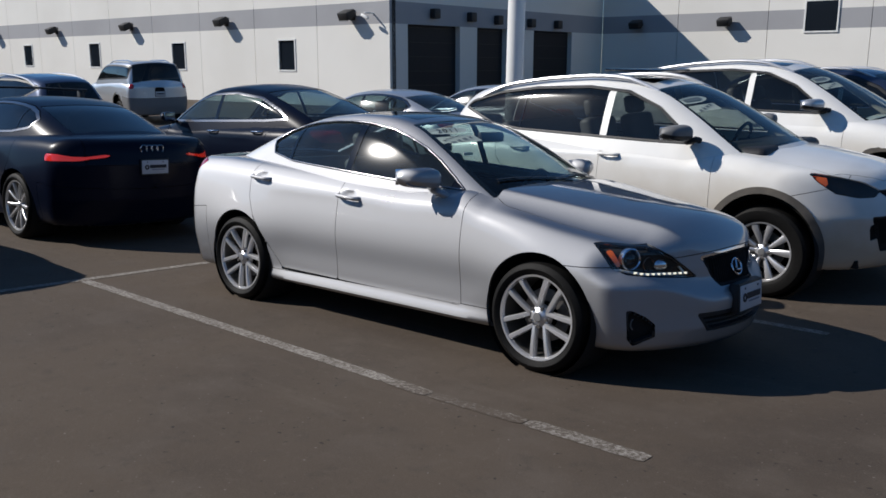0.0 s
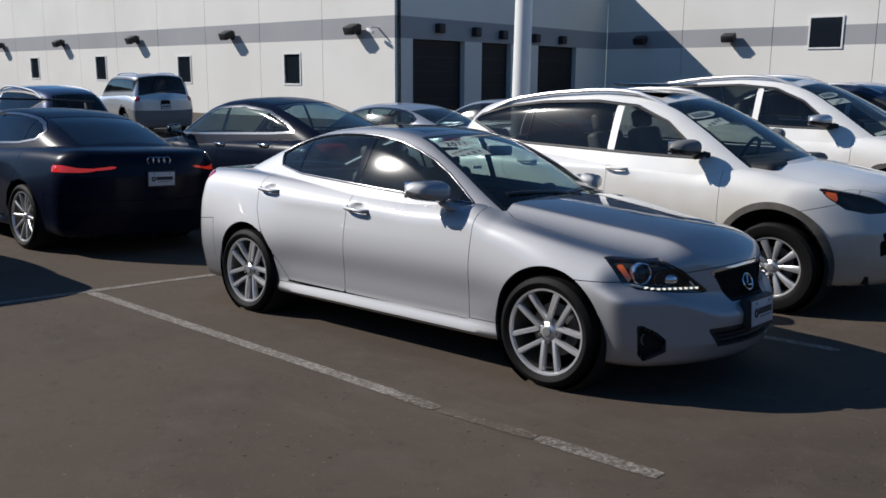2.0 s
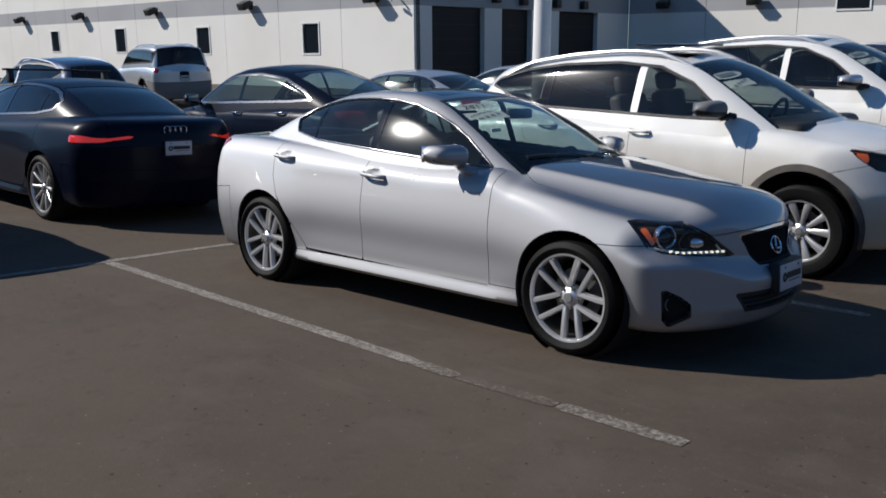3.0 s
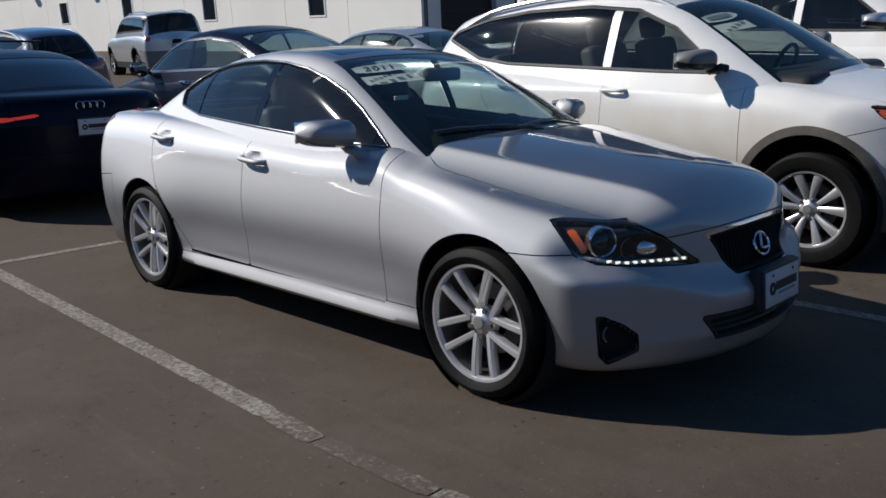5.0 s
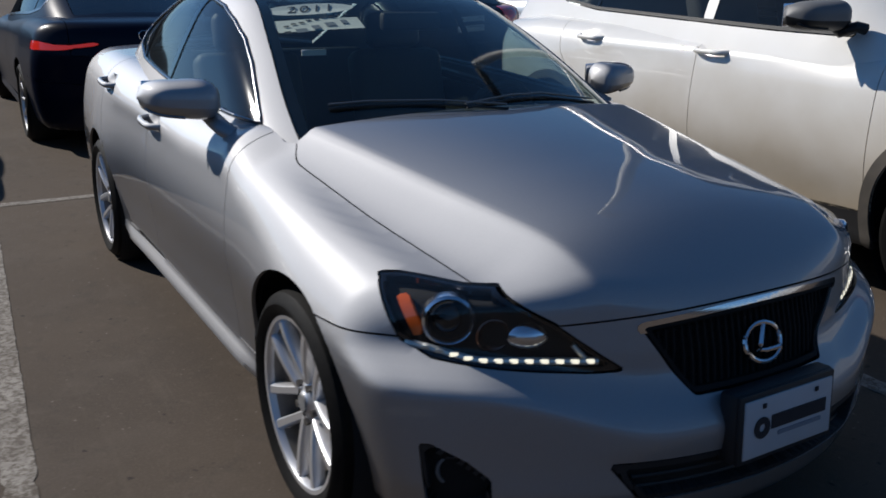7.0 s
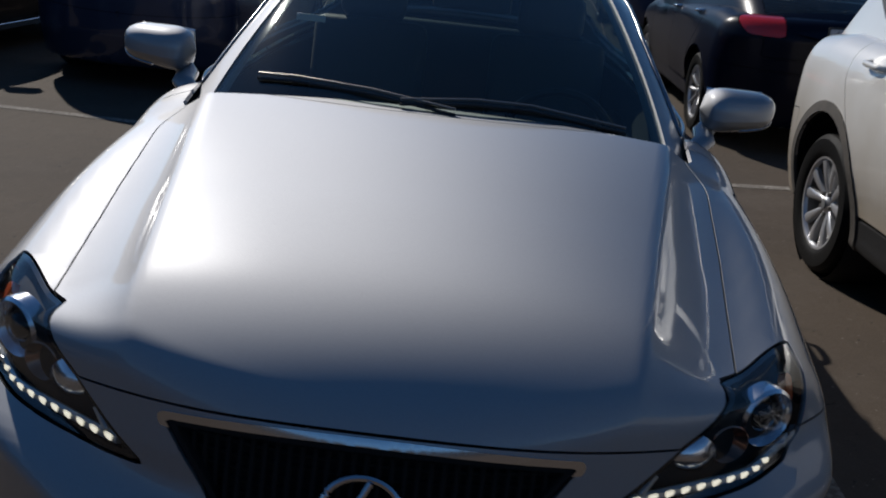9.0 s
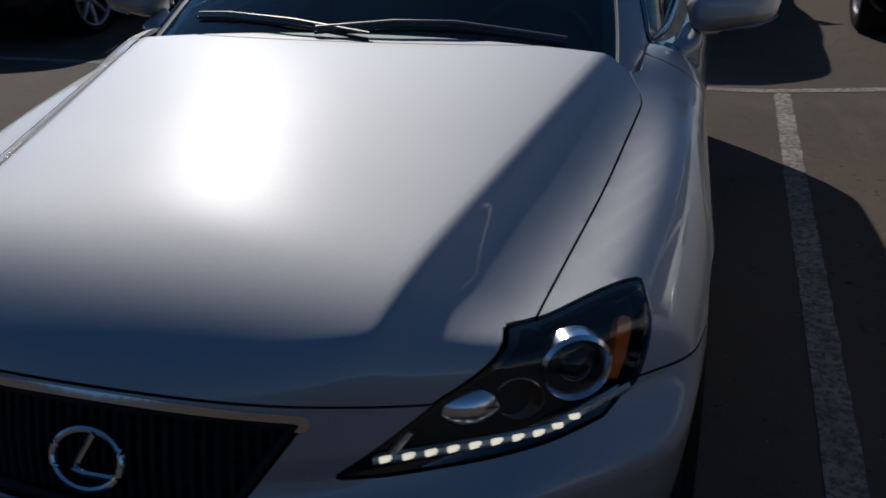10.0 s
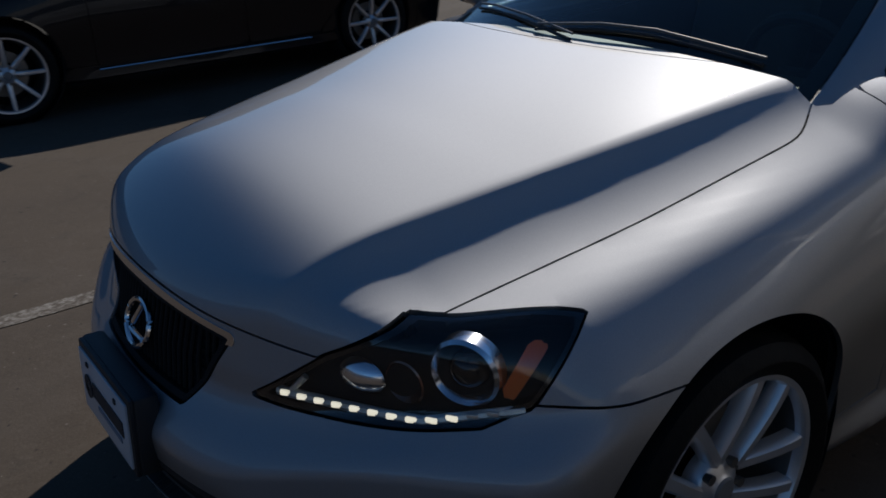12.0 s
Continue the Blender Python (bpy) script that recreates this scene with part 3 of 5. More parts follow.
def wheel(car, hx, wy, P, style, side):
    """A wheel at the outer plane y = wy; parts tyre, rim, spokes in one rim mesh, brake disc and cap."""
    R, r = P["tyre"], P["rim"]
    wd = .225
    hold = new("wheel")
    hold.parent = car
    hold.matrix_basis = Matrix.Translation((hx, side * wy, R)) @ (pose(0, 0, 0) if side > 0 else pose(0, 0, 0, 0, 0, 180))
    o = .012
    prof = [(r - .006, -wd + .02), (r + .01, -wd), (R - .04, -wd - .005), (R - .012, -wd + .012), (R, -wd + .045), (R, -.05 + o), (R - .012, -.016 + o), (R - .035, .002 + o), (r + .035, .004 + o), (r + .012, -.006 + o), (r - .004, -.018 + o)]
    V, F = lathe(prof, 64)
    # tread grooves
    link("tyre", mesh_of("tyre", V, F, angle=30), RUBBER, hold)
    V, F = lathe([(r - .004, -.012), (r + .004, -.004), (r + .003, 0), (r - .008, -.002), (r - .013, -.012), (r - .015, -.022)], 64)
    V, F = list(V), list(F)
    # barrel in darker steel than the rim: shade behind the spokes put into colour
    Vb, Fb = lathe([(r - .014, -.018), (r - .024, -.10), (r - .03, -wd + .02), (r, -wd + .012)], 64)
    link("barrel", mesh_of("barrel", Vb, Fb), STEEL, hold)

    def spoke(a0, a1, w0, w1, d0=-.035, d1=-.008, dep=.03):
        """One tapering spoke from the hub at angle a0 to the rim at angle a1."""
        i = len(V)
        n = 7
        for k in range(n):
            t = k / (n - 1)
            rad = .05 + (r - .012 - .05) * t
            a = a0 + (a1 - a0) * t
            w = w0 + (w1 - w0) * t
            y = d0 + (d1 - d0) * math.sin(t * math.pi / 2)
            ca, sa = math.cos(a), math.sin(a)
            for u, h in ((-w, -dep), (-w, -.006), (-w * .55, 0), (w * .55, 0), (w, -.006), (w, -dep)):
                V.append((rad * ca - u * sa, y + h, rad * sa + u * ca))
        for k in range(n - 1):
            for j in range(5):
                b = i + k * 6 + j
                F.append((b, b + 6, b + 7, b + 1))
    if style == "pairs":
        # five pairs of side-by-side spokes; neighbours of two pairs meet at the hub
        for k in range(5):
            c = 2 * math.pi * k / 5 - radians(98)
            for s in (-1, 1):
                i, n = len(V), 9
                p0 = np.array((.058 * math.cos(c + s * .62), .058 * math.sin(c + s * .62)))
                p1 = np.array(((r - .006) * math.cos(c + s * .228), (r - .006) * math.sin(c + s * .228)))
                d = (p1 - p0) / np.linalg.norm(p1 - p0)
                e = np.array((-d[1], d[0]))
                for q in range(n):
                    t = q / (n - 1)
                    w = .0135 + .003 * t * t
                    y = -.030 + .024 * math.sin(t * math.pi / 2)
                    for u, h in ((-w * 1.05, -.035), (-w, -.008), (-w * .62, -.0005), (w * .62, -.0005), (w, -.008), (w * 1.05, -.035)):
                        g = p0 + (p1 - p0) * t + e * u
                        V.append((g[0], y + h, g[1]))
                for q in range(n - 1):
                    for j in range(5):
                        a = i + q * 6 + j
                        F.append((a, a + 6, a + 7, a + 1))
    elif style == "five":
        for k in range(5):
            c = 2 * math.pi * k / 5 + math.pi / 2
            for s in (-1, 1):
                spoke(c + s * .24, c + s * .30, .012, .029)
    else:
        for k in range(style):
            c = 2 * math.pi * k / style
            spoke(c, c, .016, .013)
    link("rim", mesh_of("rim", V, F, angle=40), ALLOY, hold, "silver alloy rim with open spokes")
    V, F = lathe([(.0, -.022), (.028, -.022), (.034, -.028), (.052, -.034), (.062, -.044), (.068, -.075)], 32)
    V, F = list(V), list(F)
    link("hub", mesh_of("hub", V, F), ALLOY, hold)
    V, F = lathe([(.0, -.016), (.024, -.017), (.028, -.021), (.028, -.028)], 24)
    link("centre_cap", mesh_of("centre_cap", V, F), GREYPL, hold)
    V, F = lathe([(.08, -.11), (.15, -.11), (.152, -.12), (.08, -.12)], 40)
    link("brake_disc", mesh_of("brake_disc", V, F), STEEL, hold)
    for k in range(5):
        bm = bmesh.new()
        a = 2 * math.pi * k / 5 - radians(98)
        bmesh.ops.create_cone(bm, cap_ends=True, segments=8, radius1=.011, radius2=.009, depth=.016, matrix=Matrix.Translation((.056 * math.cos(a), -.030, .056 * math.sin(a))) @ pose(0, 0, 0, 90))
        part("lug_nut", bm, STEEL, hold)
    return hold


def car(name, P, paint, style, label, lamps="plain", tail=REDL, seats=True):
    """A car at the origin with its nose to +x: an Empty with panels, glass, lamps and wheels as parts."""
    root = tagged(new(name), label, "car")
    sc = np.array(P.get("scale", (1, 1, 1)), float)

    def panel(name, V, T, d, mat, parent, depth=0.012, push=0.0, label=""):
        v, t = clip_fields(V, T, d) if isinstance(d, list) else clip_mesh(V, T, d)
        if len(t) < 2:
            return None
        v, f = rimmed(v * sc, t, depth, push)
        return link(name, mesh_of(name, v, f), mat, parent, label)

    body, cabin, cside, ctop, xs = fields(P)
    hub, R = P["hub"], P["tyre"]
    V, T = shell_grid(body, P["xf"], P["xr"], P["zs"], P["S"], P["K"], radians(-90), radians(270))
    X, Y, Z = V.T
    A = np.abs(Y)
    g = .0022
    arch = np.minimum(np.hypot(X - hub, Z - R - .02), np.hypot(X + hub, Z - R - .02)) - P["arch"]
    cab = np.maximum(np.maximum(X - P["doorx"][0] - .12, P["rw"][1] - .02 - X), np.maximum(cside(X, Y, Z) + .018, curve(P['zc'], .06)(X) - .07 - Z))     # the opening under the cabin
    hl = curve(P["hoodline"], .03)
    hoodside = A - hl(X)
    ws0 = P["ws"][1]
    behind = ws0 - xs(X, Y) - .02
    hood = np.maximum.reduce([hoodside, behind, .62 - Z])
    a = A - X
    sh = P.get("hl", None) or [(-1.685, .583), (-1.476, .688), (-1.316, .744), (-1.275, .757), (-1.255, .80), (-.95, .80), (-.880, .765), (-.995, .640), (-1.108, .610), (-1.364, .596), (-1.6, .583)]
    head = poly_sdf(sh, .004)(a, Z)
    if not P.get("hl"):
        # the upper edge is a nearly straight line in plan
        head = np.maximum(head, (2.296 + .017 * np.exp(-((a + 1.20) / .16) ** 2) - .03 * np.clip((-1.33 - a) / .2, 0, 1) - A - .9265 * X) / 1.363)
    head = np.maximum(head, 1.3 - X)
    if P.get("hoodfront"):
        fend_front = np.interp(A, [0, .3, .45, .6, .8], P["hoodfront"])
    else:
        fend_front = P["front"][0] - .104 - .57 * A ** 2 - .2 * A ** 4
    edge = (.715 - .11 * A ** 2 - Z) if P["crease"] else X - fend_front
    hood = np.maximum.reduce([hood, edge, -head + g])
    gr = P.get("grille", [(y, .697 - .020 * (y / .327) ** 2) for y in np.linspace(-.327, .327, 13)] + [(.215, .522), (-.215, .522)])
    grille = np.maximum(poly_sdf(gr, .004)(Y, Z), 1.8 - X)
    intake = np.maximum(poly_sdf(P.get("intake", [(-.43, .385), (.43, .385), (.36, .295), (-.36, .295)]), .006)(Y, Z), 1.8 - X)
    fog = np.maximum(poly_sdf(P.get("fog", [(-1.095, .42), (-1.13, .42), (-1.24, .385), (-1.315, .345), (-1.32, .285), (-1.16, .235), (-1.115, .27)]), .004)(a, Z), 1.4 - X)
    base = np.maximum(-arch, -cab)
    dx0, dx1 = P["doorx"]
    rd = P["rdoor"]
    fdoor = np.maximum.reduce([X - dx0 - .02 * (Z - .6), dx1 + .03 * (Z - .6) - X, P["sill"] - Z - .01 * X, .3 - A])
    rpoly = poly_sdf([(dx1 + .3, 1.9), (dx1 + .3, .2), (rd[-1][0], .2)] + rd[::-1] + [(rd[0][0], 1.9)])(X, Z)
    rdoor = np.maximum.reduce([rpoly, X - (dx1 + .03 * (Z - .6)) + 0, P["sill"] - Z - .01 * X, .3 - A])
    tl = poly_sdf(P.get("taillamp", [(-2.5, .86), (-2.08, .905), (-1.94, 1.02), (-2.1, 1.055), (-2.5, 1.04)]), .004)(X, Z)
    if P.get("tailyz"):
        tl = poly_sdf(P["tailyz"], .004)(A, Z)
    tl = np.maximum.reduce([tl, X + 1.2 + (.7 if P.get("tailyz") else 0), P.get("tly", .42) - A])
    bumpf = np.maximum(1.40 - X, np.minimum(Z - P["bump"] - P.get("bslope", .22) * (X - P["bx"]), 1.86 - X))
    bumpr = np.maximum(X + P.get("brx", 1.80), Z - P.get("brz", .66) - .1 * (X + 2))
    trunk = np.maximum.reduce([X - P["rw"][1] + .02, .80 - Z, A - .60, -tl + g])
    rocker = np.maximum.reduce([Z - P["sill"] - .01 * X, X - hub, -hub - X])
    parts = {}
    for sgn, suffix in ((-1, ""), (1, "")):
        half = -sgn * Y
        parts["fdoor", sgn] = panel("front_door", V, T, np.maximum.reduce([fdoor + g, base, half]), paint, root)
        parts["rdoor", sgn] = panel("rear_door", V, T, np.maximum.reduce([rdoor + g, base, half]), paint, root)
        panel("rocker_sill", V, T, np.maximum.reduce([rocker + g, base, half]), P.get("rockermat") or paint, root)
        panel("front_fender", V, T, [half, dx0 + .02 * (Z - .6) - X + g, base, -rocker + g, -bumpf + g, -hood + g, -head + g, -fog + g], paint, root)
        quarter = np.maximum.reduce([X - dx1 + .1, -rdoor, -bumpr, -trunk, -tl, -rocker, -fdoor])
        panel("rear_quarter", V, T, np.maximum.reduce([quarter + g, base, half]), paint, root)
        parts["tl", sgn] = panel("tail_lamp", V, T, np.maximum.reduce([tl + g, half]), tail, root, label="red tail lamp")
    panel("hood", V, T, [hoodside + g, behind + g, edge + g, -head + 2 * g, .62 - Z, base], paint, root)
    panel("front_bumper", V, T, [bumpf + g, -hood + g, -head + g, -grille + g, -intake + g, -fog + g, base], paint, root)
    panel("rear_bumper", V, T, np.maximum.reduce([bumpr + g, base]), P.get("rbumpmat") or paint, root)
    panel("trunk_lid", V, T, np.maximum.reduce([trunk + g, base, -bumpr + g]), paint, root)
    if P.get("clad"):
        for sgn in (-1, 1):
            for h in (hub, -hub):
                panel("arch_cladding", V, T, np.maximum.reduce([arch - .050, -arch, -sgn * Y, np.abs(X - h) - .6, .24 - Z]), CLADDING, root, depth=.02, push=.008)
    panel("cowl", V, T, np.maximum.reduce([.66 - X, X - P["ws"][1] - .1, A - P.get("cowly", .66), hood * -1 + .008, -cab, .8 - Z]), PLASTIC, root, depth=0, push=-.012)
    # liner behind the gaps and openings
    panel("inner_body", V, T, np.maximum.reduce([-arch + .0, -cab]), UNDER, root, depth=0, push=-.03)
    # the wheel wells and the floor pan
    bm = bmesh.new()
    xe = P["front"][0] - .25
    box_bm((xe + P["rear"][0] - .25) * sc[0], 1.3, .06, ((xe - P["rear"][0] + .25) / 2, 0, P["bottom"] + .06), bm=bm)
    part("floor_pan", bm, UNDER, root)
    for s in (-1, 1):
        for h in (hub, -hub):
            Vw, Fw = lathe([(P["arch"] + .002, 0), (P["arch"] + .02, -.03), (P["arch"] + .02, -.30), (.05, -.30)], 40)
            link("wheel_well", mesh_of("wheel_well", Vw, Fw), UNDER, root, m=Matrix.Translation((h * sc[0], s * (P["wy"] * sc[1] - .01), R + .02)) @ (pose(0, 0, 0) if s > 0 else pose(0, 0, 0, 0, 0, 180)))
            wheel(root, h * sc[0], P["wy"] * sc[1], P, style, s)
    # cabin
    Vc, Tc = shell_grid(cabin, P["ws"][1] + .25, P["rw"][1] - .25, P["belt"] - .12, int(P["S"] * .8), int(P["K"] * .8), radians(0), radians(180), xcap=False)
    X, Y, Z = Vc.T
    A, cs, ct, xx = np.abs(Y), cside(*Vc.T), ctop(*Vc.T), xs(X, Y)
    zcf = curve(P["zc"], .06)
    above = zcf(X) - .10 - Z
    screen = np.maximum.reduce([cs + P.get("wsin", .075), P["ws"][0] - xx, xx - P["ws"][1] - .06])
    rear = np.maximum.reduce([cs + .085, xx - P["rw"][0], P["rw"][1] - .02 - xx])
    dlo = np.maximum(poly_sdf(P["dlo"], .012)(X, Z), -(cs + .09))
    srx = P.get('sunroof')
    hatch = np.maximum.reduce([np.abs(X - srx[0]) - srx[1], A - srx[2], 1.2 - Z]) if srx else np.full(len(X), 1.)
    roofpanel = [above, -screen, -rear, -dlo + (-.006 if P.get("trimtube") else .006), -hatch]
    panel("roof", Vc, Tc, roofpanel, paint, root, depth=.02)
    panel("windscreen", Vc, Tc, np.maximum(screen + .004, above), P["screen"], root, depth=0, push=-.004).visible_shadow = False
    o = panel("windscreen_border", Vc, Tc, [above, screen + .003, -screen - .03], GLOSSB, root, depth=0, push=-.009)
    panel("rear_window", Vc, Tc, np.maximum(rear + .004, above), P["panes"], root, depth=0, push=-.004)
    if srx:
        panel('sunroof', Vc, Tc, hatch + .005, GLOSSB, root, depth=.01, push=.001, label='dark glass sunroof')
    b0, b1 = P["bpil"]
    q = P["quarter"]
    for s in (-1, 1):
        half = -s * Y
        for nm, lo, hi in (("front_window", b0, P.get("sail") or 9), ("rear_window_pane", q + .012, b1), ("quarter_window", -9, q - .012)):
            sl = .12 * (Z - 1.1) if nm != "front_window" else 0 * Z
            pane = panel(nm, Vc, Tc, np.maximum.reduce([dlo + .008, lo - X, X - hi, half]), P["panes"], root, depth=0, push=-.008)
            if pane:
                pane.visible_shadow = False
        if P.get("sail"):
            panel("mirror_sail", Vc, Tc, np.maximum.reduce([dlo + .010, P["sail"] + .008 - X, half]), GLOSSB, root, depth=0, push=-.003)
        if P.get("trimtube"):
            # a thin bright bead round the side windows
            pts = []
            for (xa, za), (xb, zb) in zip(P["dlo"], P["dlo"][1:] + P["dlo"][:1]):
                n = max(1, int(math.hypot(xb - xa, zb - za) / .03))
                for i in range(n):
                    x, z = xa + (xb - xa) * i / n, za + (zb - za) * i / n
                    y = solve_axis(lambda q: float(cabin(np.float64(x), np.float64(q), np.float64(z))), .2, 1.2)
                    pts.append(Vector((x, s * (y + .001), z)))
            Vt, Ft = tube(pts, .0075, 8, closed=True)
            link("window_trim", mesh_of("window_trim", Vt, Ft, angle=60), P["trim"], root, "bright window surround")
        else:
            panel("window_trim", Vc, Tc, [half, dlo, -dlo - P.get("trimw", .016)], P.get("trim") or CHROME, root, depth=.006, push=.001, label="bright window surround")
        panel("b_pillar_trim", Vc, Tc, np.maximum.reduce([dlo + .012, b1 - X, X - b0, half]), P.get('bpmat') or GLOSSB, root, depth=0, push=-.004)
        panel("quarter_pillar_trim", Vc, Tc, np.maximum.reduce([dlo + .012, q - .014 - X, X - q - .014, half]), GLOSSB, root, depth=0, push=-.004)
    return root, (V, T, dict(head=head, grille=grille, intake=intake, fog=fog, base=base, tl=tl)), (Vc, Tc), parts


def solve_axis(fn, lo, hi):
    """Where fn turns positive between lo and hi."""
    for _ in range(40):
        mid = (lo + hi) / 2
        if fn(mid) > 0:
            hi = mid
        else:
            lo = mid
    return lo


def side_point(body, x, z, s):
    return Vector((x, s * solve_axis(lambda y: float(body(np.float64(x), np.float64(y), np.float64(z))), .2, 1.4), z))


def front_point(body, y, z):
    return Vector((solve_axis(lambda x: float(body(np.float64(x), np.float64(y), np.float64(z))), 1.0, 3.0), y, z))


def corner_point(body, a, z, s):
    y = solve_axis(lambda y: float(body(np.float64(y - a), np.float64(y), np.float64(z))), .1, 1.3)
    return Vector((y - a, s * y, z))


def handle(door, p, s, mat, tilt=4):
    """A bowed grab handle over its cup in the door."""
    pts = []
    for i in range(11):
        t = i / 10 * 2 - 1
        pts.append(p + Vector((t * .105, s * (.020 + .022 * (1 - t ** 4) * 1.0 - (.028 if abs(t) == 1 else 0)), t * -math.tan(radians(tilt)) * .105 + .004)))
    V, F = tube(pts, .012, 10, flat=1.15)
    link("handle", mesh_of("handle", V, F, angle=60), mat, door, "body-coloured grab handle")


def mirror_pod(root, at, s, mat, size=(.13, .23, .15), glassy=True, base=None, lower=None):
    """A door mirror: a shell lofted from its inner to its outer end, a lower shell, glass and arm; children of its housing."""
    d, w, h = size
    n, k = 19, 28
    shells = ([], []), ([], [])
    rings = []
    for i in range(n):
        t = i / (n - 1)
        u = 2 * t - 1
        cap = max(1 - abs(u) ** 4.5, .0004) ** .5
        hi, lo = h * (.50 - .06 * t), -h * (.50 - .20 * t)
        mid, half = (hi + lo) / 2, (hi - lo) / 2
        ring = []
        for j in range(k):
            q = 2 * math.pi * j / k
            cx, cz = math.cos(q), math.sin(q)
            cx, cz = math.copysign(abs(cx) ** .8, cx), math.copysign(abs(cz) ** .75, cz)
            ring.append(Vector((cx * d * (.62 if cx > 0 else .34) * cap - .045 * t - .03 * t * t, s * u * w / 2, mid + half * cz * cap)))
        rings.append(ring)
    for part_, (V, F) in enumerate(shells):
        for ring in rings:
            V.extend(ring)
        for i in range(n - 1):
            for j in range(k):
                under = 15 <= j <= 26
                if under == bool(part_):
                    f = (i * k + j, i * k + (j + 1) % k, (i + 1) * k + (j + 1) % k, (i + 1) * k + j)
                    F.append(f[::-1] if s > 0 else f)
    pod = link("mirror_housing", mesh_of("mirror_housing", *shells[0], angle=60), mat, root, "door mirror housing", m=Matrix.Translation(at))
    link("lower_shell", mesh_of("lower_shell", *shells[1], angle=60), lower or mat, pod)
    part("mirror_glass", box_bm(.006, w * .80, h * .66, (-.34 * d - .040, 0, .01), .003, rot=pose(0, 0, 0, 0, 0, s * 14)), REFLECT, pod)
    b = Vector(base) if base else Vector((.10, -s * .14, -.07))
    V, F = tube([Vector((.0, -s * w * .30, -h * .25)), Vector((.015, -s * w * .42, -h * .48)), b * .82, b], .034, 14, flat=.75)
    link("mirror_arm", mesh_of("mirror_arm", V, F), mat if glassy else PLASTIC, pod)
    V, F = tube([rings[i][24] + Vector((.002, 0, -.001)) for i in range(9, n - 1)], .005, 8)
    link("mirror_signal", mesh_of("mirror_signal", V, F), SATIN if glassy else PLASTIC, pod)
    return pod


def plate(root, at, yaw, bars=True, frame_mat=PLASTIC, tilt=0):
    """A dealer plate with unreadable writing as bars, in a dark frame."""
    m = Matrix.Translation(at) @ pose(0, 0, 0, 0, tilt, yaw)
    fr = part("plate_frame", box_bm(.012, .325, .168, (0, 0, 0), .004), frame_mat, root, m=m)
    part("dealer_plate", box_bm(.006, .300, .140, (.008, 0, 0), .002), PLATEM, fr, "white dealer plate with dark bars")
    if bars:
        part("plate_bar", box_bm(.002, .19, .034, (.0122, .032, .006)), INK, fr, smooth=False)
        part("plate_bar", box_bm(.002, .15, .010, (.0122, .036, -.026)), BLUEINK, fr, smooth=False)
        V, F = lathe([(.010, 0), (.026, 0), (.026, .002), (.010, .002)], 18)
        link("plate_mark", mesh_of("plate_mark", V, F), INK, fr, m=Matrix.Translation((.0122, -.095, .0)) @ pose(0, 0, 0, 0, 0, -90))
        for s in (-1, 1):
            part("plate_screw", box_bm(.004, .012, .012, (.0125, s * .09, .052), .002), INK, fr)
    return fr


def seat(root, x, y, z, mat, w=.50):
    bm = box_bm(.50, w, .16, (x, y, z), .05, 3)
    box_bm(.14, w * .95, .60, (x - .27, y, z + .32), .05, 3, bm, pose(0, 0, 0, 0, -14))
    box_bm(.10, w * .55, .17, (x - .36, y, z + .70), .04, 3, bm, pose(0, 0, 0, 0, -12))
    return part("seat", bm, mat, root)


def interior(root, P, mat=TAN, lift=0.0, dash=.80, drv=1):
    """Seats, dashboard, steering wheel and inner mirror."""
    for y in (-.37, .37):
        seat(root, -.12, y, .50 + lift, mat)
    bm = box_bm(.50, 1.25, .16, (-.98, 0, .52 + lift), .05, 3)
    box_bm(.15, 1.25, .55, (-1.28, 0, .80 + lift), .05, 3, bm, pose(0, 0, 0, 0, -20))
    part("rear_bench", bm, mat, root)
    bm = box_bm(.55, 1.34, .22, (dash, 0, .80 + lift), .07, 3)
    part("dashboard", bm, PLASTIC, root)
    V, F = tube([Vector((.17 * math.sin(a) * .38, .37 * drv + .175 * math.cos(a), .175 * math.sin(a))) for a in np.linspace(0, 2 * math.pi, 28, endpoint=False)], .016, 8, closed=True)
    V = list(V)
    sw = link("steering_wheel", mesh_of("steering_wheel", V, F), PLASTIC, root, m=Matrix.Translation((dash - .36, 0, .86 + lift)))
    part("wheel_hub", box_bm(.05, .14, .10, (.02, .37 * drv, -.01), .02), PLASTIC, sw)
    part("wheel_spoke", box_bm(.02, .32, .03, (.01, .37 * drv, 0), .008), PLASTIC, sw)


# ---------------------------------------------------------------- ground
def ground_z(x, y):
    return .06 * max(0, min(y, 45) - 1.3) + .02 * max(0, -max(x, -60) - 3.2)


def on_ground(x, y, heading, dz=0.0):
    """The pose of a thing that stands on the sloping lot."""
    e = .05
    n = Vector((-(ground_z(x + e, y) - ground_z(x - e, y)) / (2 * e), -(ground_z(x, y + e) - ground_z(x, y - e)) / (2 * e), 1))
    q = Vector((0, 0, 1)).rotation_difference(n).to_matrix().to_4x4()
    return Matrix.Translation((x, y, ground_z(x, y) + dz)) @ q @ pose(0, 0, 0, 0, 0, heading)


